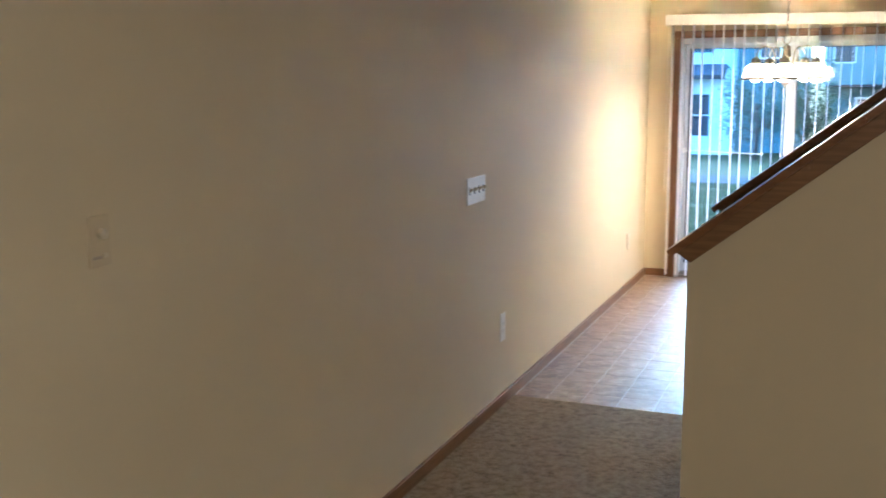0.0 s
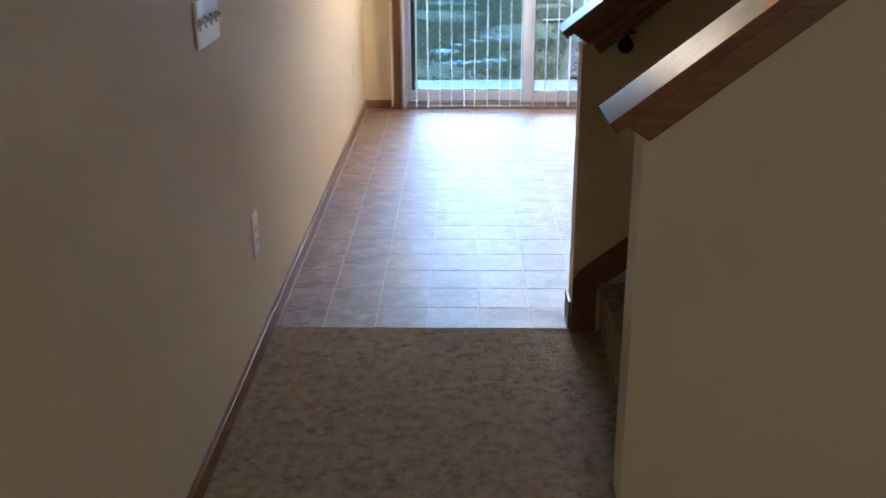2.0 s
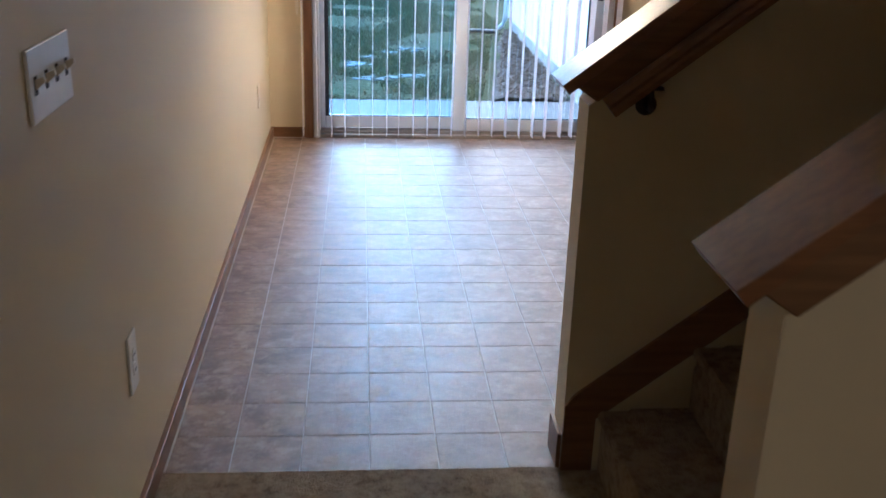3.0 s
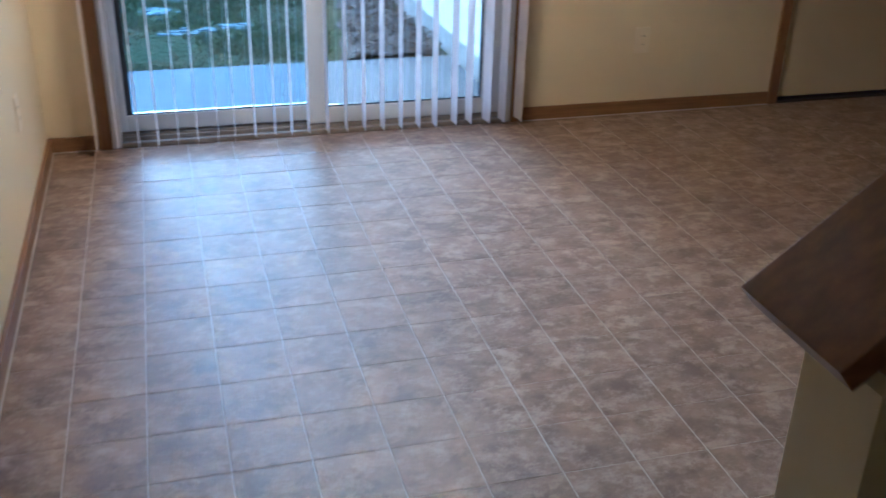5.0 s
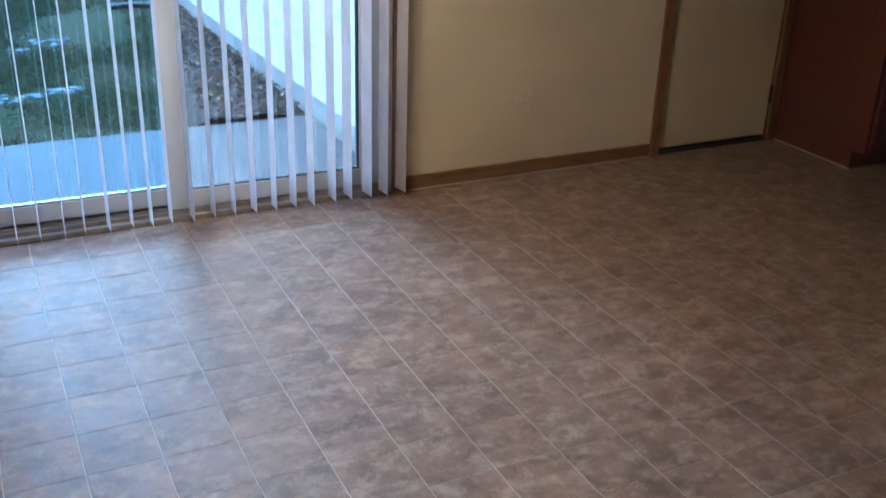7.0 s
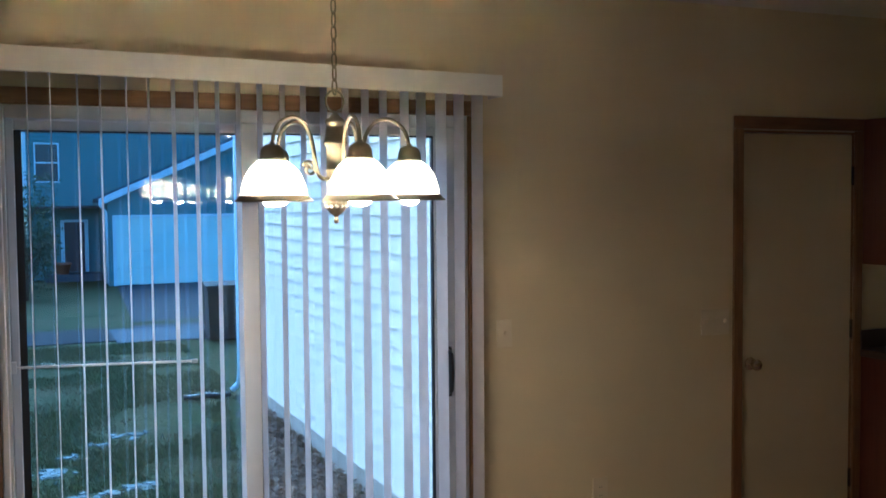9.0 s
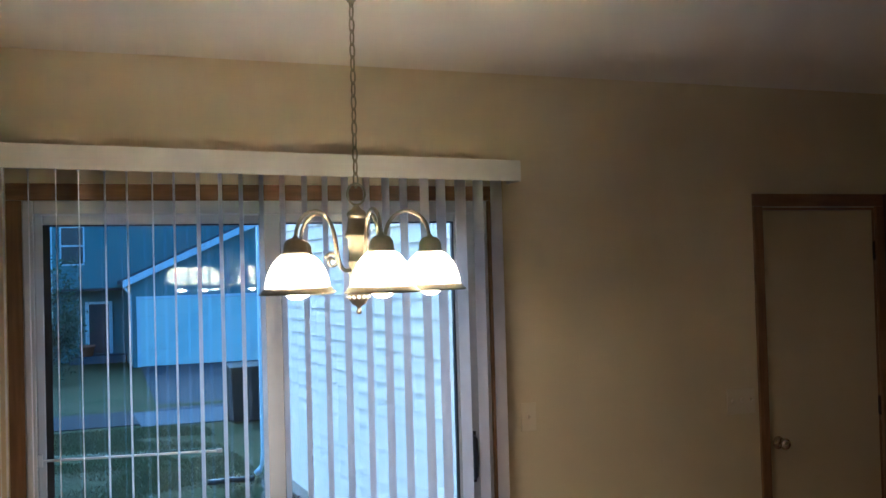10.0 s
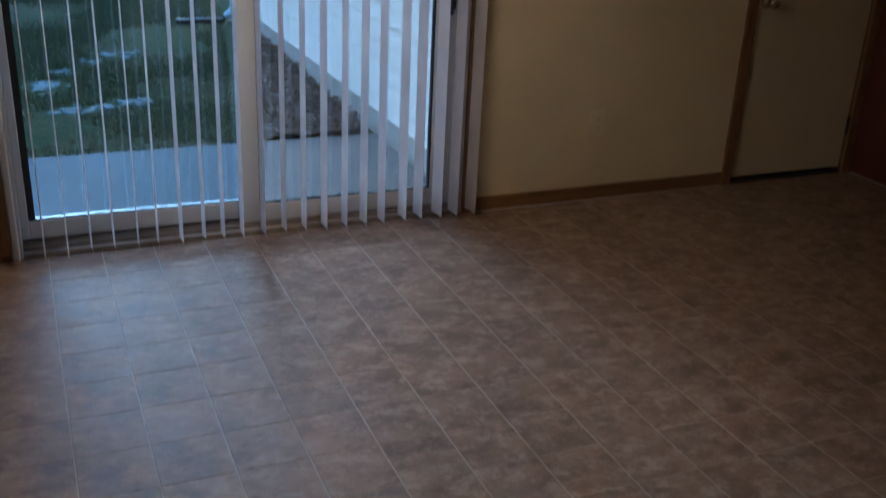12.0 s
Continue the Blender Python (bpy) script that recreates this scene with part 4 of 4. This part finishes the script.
def far_window(parent, x0, x1, z0, z1, y):
    w = part("window", box(x0, x1, y - 0.05, y - 0.03, z0, z1), FAR_GLASS, parent, "dark double-hung window")
    fr = bmesh.new()
    for a in ((x0 - 0.05, x0, z0 - 0.05, z1 + 0.05), (x1, x1 + 0.05, z0 - 0.05, z1 + 0.05), (x0, x1, z1, z1 + 0.05), (x0, x1, z0 - 0.05, z0), (x0, x1, (z0 + z1) / 2 - 0.025, (z0 + z1) / 2 + 0.025)):
        bx(fr, a[0], a[1], y - 0.075, y - 0.025, a[2], a[3])
    part("window_frame", fr, TRIM, w)


def build_far_house():
    """Two-storey house across the lane: gabled garage in front, recessed entry beside it."""
    yf, ym, ye = 34.7, 37.0, 38.2
    g = ground_z(yf)
    ob = thing("house_across", (6, ym, g), "grey-blue two-storey house with a gabled garage", "house")
    xl, xr, d0, d1, dz = 2.86, 12.0, 3.10, 7.98, 1.14
    peak, pitch, eave = 7.43, 0.45, 1.60
    # garage front: boards beside and over the door, then up into the gable
    bm = bmesh.new()
    lap_wall(bm, xl, d0 - 0.11, yf, g, eave)
    lap_wall(bm, d1 + 0.11, xr, yf, g, eave)
    lap_wall(bm, d0 - 0.11, d1 + 0.11, yf, dz + 0.09, eave)
    z, step = eave, 0.125
    while z < 3.55:
        k = (z + 0.02 - eave) / pitch
        if xl + k < xr - k:
            prism(bm, [(yf - 0.034, z), (yf, z + step), (yf + 0.02, z + step), (yf + 0.02, z)], xl + k, xr - k, axis="x")
        z += step
    part("garage_wall", bm, BLUE_SIDING, ob)
    part("garage_side", box(xl, xl + 0.15, yf + 0.021, ye, g, eave), BLUE_SIDING, ob)
    gd = bmesh.new()
    n = 4
    h = (dz - g - 0.02) / n
    for i in range(n):
        z0, z1 = g + 0.02 + i * h, g + 0.014 + (i + 1) * h
        bx(gd, d0, d1, yf, yf + 0.04, z0, z1, bevel=0.008)
        w = (d1 - d0) / 8
        for q in range(8):
            bx(gd, d0 + q * w + 0.06, d0 + (q + 1) * w - 0.06, yf - 0.008, yf + 0.001, z0 + 0.08, z1 - 0.08, bevel=0.003)
    door = part("garage_door", gd, GARAGE, ob, "wide white panelled garage door")
    fr = bmesh.new()
    for a in ((d0 - 0.11, d0 - 0.001, g, dz + 0.09), (d1 + 0.001, d1 + 0.11, g, dz + 0.09), (d0 - 0.001, d1 + 0.001, dz + 0.001, dz + 0.09)):
        bx(fr, a[0], a[1], yf - 0.05, yf + 0.03, a[2], a[3])
    part("door_frame", fr, TRIM, door)
    for side in (-1, 1):
        foot = peak + side * 4.85
        fz, pz = eave - 0.08, eave - 0.08 + 4.85 * pitch
        part("rake_board", prism(bmesh.new(), [(foot, fz), (peak, pz), (peak, pz + 0.22), (foot, fz + 0.22)], yf - 0.32, yf - 0.26), TRIM, ob, "white rake board of the gable")
        part("garage_roof", prism(bmesh.new(), [(foot, fz + 0.10), (peak, pz + 0.10), (peak, pz + 0.215), (foot, fz + 0.215)], yf - 0.255, ym + 1.0), ROOF, ob)
    gt = bmesh.new()
    tube(gt, [(2.62, yf - 0.2, eave - 0.06), (2.80, yf - 0.12, eave - 0.28), (2.81, yf - 0.08, g + 0.1)], 0.045, 8)
    part("downspout", gt, TRIM, ob, "white downspout", smooth=True)
    # main block with a recessed entry below its upper storey
    bm = bmesh.new()
    lap_wall(bm, 0.58, 12.2, ym, 1.52, 6.0)
    part("upper_wall", bm, BLUE_SIDING, ob)
    # shade under the overhang is put into the soffit's near-black colour
    part("soffit", box(0.58, xl, ym, ye, 1.44, 1.519), DARK_DOOR_AND_SHADE, ob, "soffit over the entry, coloured near-black for its shade")
    bm = bmesh.new()
    lap_wall(bm, 0.58, xl + 0.1, ye, g, 1.44)
    part("entry_wall", bm, BLUE_SIDING, ob)
    part("corner_board", box(0.46, 0.58, ym - 0.05, ym + 0.15, 1.44, 6.0), TRIM, ob)
    e = part("front_door", box(1.72, 2.36, ye - 0.08, ye - 0.03, g + 0.27, 0.96), DARK_DOOR_AND_SHADE, ob, "dark front door")
    fr = bmesh.new()
    for a in ((1.60, 1.72, g + 0.25, 1.05), (2.36, 2.48, g + 0.25, 1.05), (1.72, 2.36, 0.96, 1.05)):
        bx(fr, a[0], a[1], ye - 0.12, ye - 0.02, a[2], a[3])
    part("door_frame", fr, TRIM, e)
    part("step", box(1.05, xl - 0.03, ym + 0.1, ye - 0.04, g - 0.05, g + 0.24), APRON, ob, "pale concrete entry step")
    far_window(ob, 0.86, 1.53, 2.33, 3.52, ym)
    far_window(ob, 4.6, 6.0, 4.2, 5.5, ym)
    part("side_wall", box(0.58, 12.2, ye + 0.03, 44, g - 0.2, 6.0), BLUE_SIDING, ob)
    part("roof", prism(bmesh.new(), [(ym - 0.7, 6.01), (40.5, 8.3), (44.7, 6.01), (44.7, 6.17), (40.5, 8.47), (ym - 0.7, 6.17)], 0.1, 12.8, axis="x"), ROOF, ob)
    pot = bmesh.new()
    lathe(pot, [(0.0, 0.0), (0.17, 0.0), (0.23, 0.30), (0.27, 0.30), (0.27, 0.37), (0.22, 0.37), (0.20, 0.32), (0.0, 0.32)], (1.62, ym + 0.4, g + 0.241), 20)
    solid("flower_pot", pot, TERRACOTTA, (1.62, ym + 0.4, g + 0.241), "terracotta flower pot on the front step", "flower pot", smooth=True)


def build_left_house():
    g = ground_z(36)
    ob = thing("house_beyond", (-4, 36, g), "pale two-storey house beyond the lane", "house")
    bm = bmesh.new()
    lap_wall(bm, -14, -2.5, 35, g, 5.0)
    part("front_wall", bm, SIDING, ob)
    bm = bmesh.new()
    lap_wall(bm, -2.5, 0.1, 36.5, g, 4.6)
    part("wing_wall", bm, BLUE_SIDING, ob)
    part("block", box(-14, -2.5, 35.05, 42, g - 0.2, 5.0), SIDING, ob)
    part("corner_board", box(-2.6, -2.44, 34.93, 35.1, g, 5.0), TRIM, ob)
    part("porch_roof", prism(bmesh.new(), [(34.0, 1.75), (35.0, 2.2), (35.0, 2.3), (33.9, 1.9)], -8, -2.7, axis="x"), ROOF, ob)
    part("roof", prism(bmesh.new(), [(34.4, 5.01), (38.5, 7.2), (42.6, 5.01), (42.6, 5.15), (38.5, 7.35), (34.4, 5.15)], -14.5, 0.05, axis="x"), ROOF, ob)
    far_window(ob, -4.0, -3.2, 2.7, 3.9, 35.0)
    far_window(ob, -4.1, -3.3, -0.3, 1.2, 35.0)
    far_window(ob, -1.7, -1.0, 1.9, 3.1, 36.5)


def build_bush(x, y, height, spread, seed, name, label, leaves=2600):
    rng = random.Random(seed)
    g = ground_z(y)
    ob = thing(name, (x, y, g), label, "tree" if height > 2.4 else "shrub")
    bm = bmesh.new()
    tips = []
    tube(bm, [(x, y, g - 0.05), (x + 0.03, y, g + height * 0.3), (x - 0.02, y + 0.02, g + height * 0.62)], [0.07, 0.055, 0.03], 8)
    for i in range(14):
        a, k = rng.uniform(0, 6.28), rng.uniform(0.12, 0.6)
        s = Vector((x, y, g + height * k))
        e = s + Vector((math.cos(a) * spread * rng.uniform(0.5, 0.95), math.sin(a) * spread * rng.uniform(0.5, 0.95), height * rng.uniform(0.12, 0.38)))
        m = (s + e) / 2 + Vector((0, 0, -0.05))
        tube(bm, [s, m, e], [0.024, 0.016, 0.006], 6)
        tips += [m, e, (m + e) / 2]
    part("trunk", bm, BARK, ob, smooth=True)
    verts, faces = [], []
    for _ in range(leaves):
        c = rng.choice(tips)
        p = c + Vector((rng.gauss(0, 0.16 * spread), rng.gauss(0, 0.16 * spread), rng.gauss(0, 0.10 * height)))
        if p.z < g + 0.05:
            continue
        m = Euler((rng.uniform(-1.2, 1.2), rng.uniform(-1.2, 1.2), rng.uniform(0, 6.3))).to_matrix()
        a, b = rng.uniform(0.03, 0.07), rng.uniform(0.015, 0.035)
        i = len(verts)
        verts += [tuple(p - Vector((x, y, g)) + m @ Vector(q)) for q in ((-a, 0, 0), (0, -b, 0.01), (a, 0, 0), (0, b, 0.01))]
        faces.append((i, i + 1, i + 2, i + 3))
    me = bpy.data.meshes.new("crown")
    me.from_pydata(verts, [], faces)
    me.materials.append(LEAF)
    cr = new("crown", me)
    cr.parent = ob


def build_bin():
    x0, y0 = 2.52, 15.05
    z = ground_z(y0)
    ob = thing("wheeled_bin", (x0 + 0.22, y0 + 0.25, z), "dark plastic wheeled bin standing beside the driveway", "bin")
    bm = bmesh.new()
    lo = [(x0 + 0.04, y0 + 0.06), (x0 + 0.42, y0 + 0.06), (x0 + 0.42, y0 + 0.46), (x0 + 0.04, y0 + 0.46)]
    hi = [(x0, y0), (x0 + 0.46, y0), (x0 + 0.46, y0 + 0.52), (x0, y0 + 0.52)]
    a = [bm.verts.new((*p, z + 0.03)) for p in lo]
    b = [bm.verts.new((*p, z + 0.69)) for p in hi]
    bm.faces.new(a[::-1]), bm.faces.new(b)
    for i in range(4):
        bm.faces.new((a[i], a[(i + 1) % 4], b[(i + 1) % 4], b[i]))
    part("body", bm, BIN_GREEN, ob)
    part("lid", prism(bmesh.new(), [(y0 - 0.03, z + 0.691), (y0 + 0.55, z + 0.691), (y0 + 0.55, z + 0.74), (y0 + 0.25, z + 0.77), (y0 - 0.03, z + 0.73)], x0 - 0.02, x0 + 0.48, axis="x"), BIN_GREEN, ob)
    for xx in (x0 + 0.02, x0 + 0.39):
        w = bmesh.new()
        lathe(w, [(0.0, 0.0), (0.08, 0.0), (0.09, 0.01), (0.09, 0.035), (0.08, 0.045), (0.0, 0.045)], (xx, y0 + 0.47, z + 0.09), 20, Matrix.Rotation(radians(90), 4, "Y"))
        part("wheel", w, BLACK, ob, smooth=True)


build_shell()
build_baseboards()
build_stair_wall(K1, 0.0, 0.050)
build_stair_wall(K2, 0.022, 0.020)
build_stairs()
build_handrail()
build_slider()
build_blinds()
build_door()
build_plates()
build_chandelier()
build_fill_dome()
build_kitchen()
build_ground()
WING, WX, WY0, WY1, WTOP = build_side_house()
build_far_house()
build_left_house()
build_bush(0.42, 27.0, 3.2, 0.85, 5, "yard_tree", "small grey-green leafy tree in the yard across")
build_bush(-1.1, 29.0, 2.8, 1.3, 9, "yard_tree", "bushy grey-green tree beyond the lane")
build_bin()
build_lawn_detail()


# ---- pieces: siding boards, then floor tiles ----
def build_clapboards():
    step = 0.104
    me = None
    n = int((WTOP - 0.05) / step)
    for i in range(n):
        z = 0.05 + i * step
        if me is None:
            bm = prism(bmesh.new(), [(-0.017, 0.0), (-0.0155, 0.004), (0.004, step + 0.004), (0.020, step + 0.004), (0.006, 0.0)], WY0 - WY0, WY1 - 0.076 - WY0)
            me = bpy.data.meshes.new("clapboard")
            bm.to_mesh(me)
            bm.free()
            me.materials.append(SIDING)
        ob = new("clapboard", me)
        ob.parent = WING
        ob.location = Vector((WX - 0.002, WY0, z)) - Vector(BASE[WING.name])


def build_tiles():
    bm = box(0, RIGHT, CARPET_END, BACK, -0.12, -0.0009)
    floor = solid("floor_vinyl", bm, GROUT, (0, CARPET_END, 0), "mottled brown-grey vinyl tile floor with pale joints", "floor", kind="structure")
    gap, cross = 0.0031, 0.0017
    x_off = 0.012 + 0.93 * TILE - TILE
    y_off = 4.690 - 12 * TILE
    tiles = {}
    rest = bmesh.new()
    vinyl = tile_material()
    count = 0
    for j in range(0, 20):
        for i in range(0, 38):
            xa, xb = max(0.001, x_off + i * TILE + gap / 2), min(RIGHT - 0.001, x_off + (i + 1) * TILE - gap / 2)
            ya, yb = max(CARPET_END + 0.001, y_off + j * TILE + cross / 2), min(BACK - 0.001, y_off + (j + 1) * TILE - cross / 2)
            if xb - xa < 0.01 or yb - ya < 0.01:
                continue
            if ya < K2 + THICK and xb > HALL:
                if xa >= HALL:
                    continue
            w, d = round(xb - xa, 4), round(yb - ya, 4)
            if i < 15 and count < 300:
                key = (w, d)
                if key not in tiles:
                    b = box(0, w, 0, d, -0.0015, 0.0)
                    top = [e for e in b.edges if all(v.co.z > -0.0005 for v in e.verts)]
                    bmesh.ops.bevel(b, geom=top, offset=0.0006, segments=1, affect="EDGES")
                    me = bpy.data.meshes.new("tile")
                    b.to_mesh(me)
                    b.free()
                    me.materials.append(vinyl)
                    tiles[key] = me
                t = new("tile", tiles[key])
                t.parent = floor
                t.location = (xa, ya - CARPET_END, 0)
                count += 1
            else:
                bx(rest, xa, xb, ya, yb, -0.0015, 0.0)
    r = link_mesh("tiles_beyond", rest, vinyl, (0, CARPET_END, 0), False)
    r.parent = floor
    tagged(r, kind="stuff")


build_clapboards()
build_tiles()
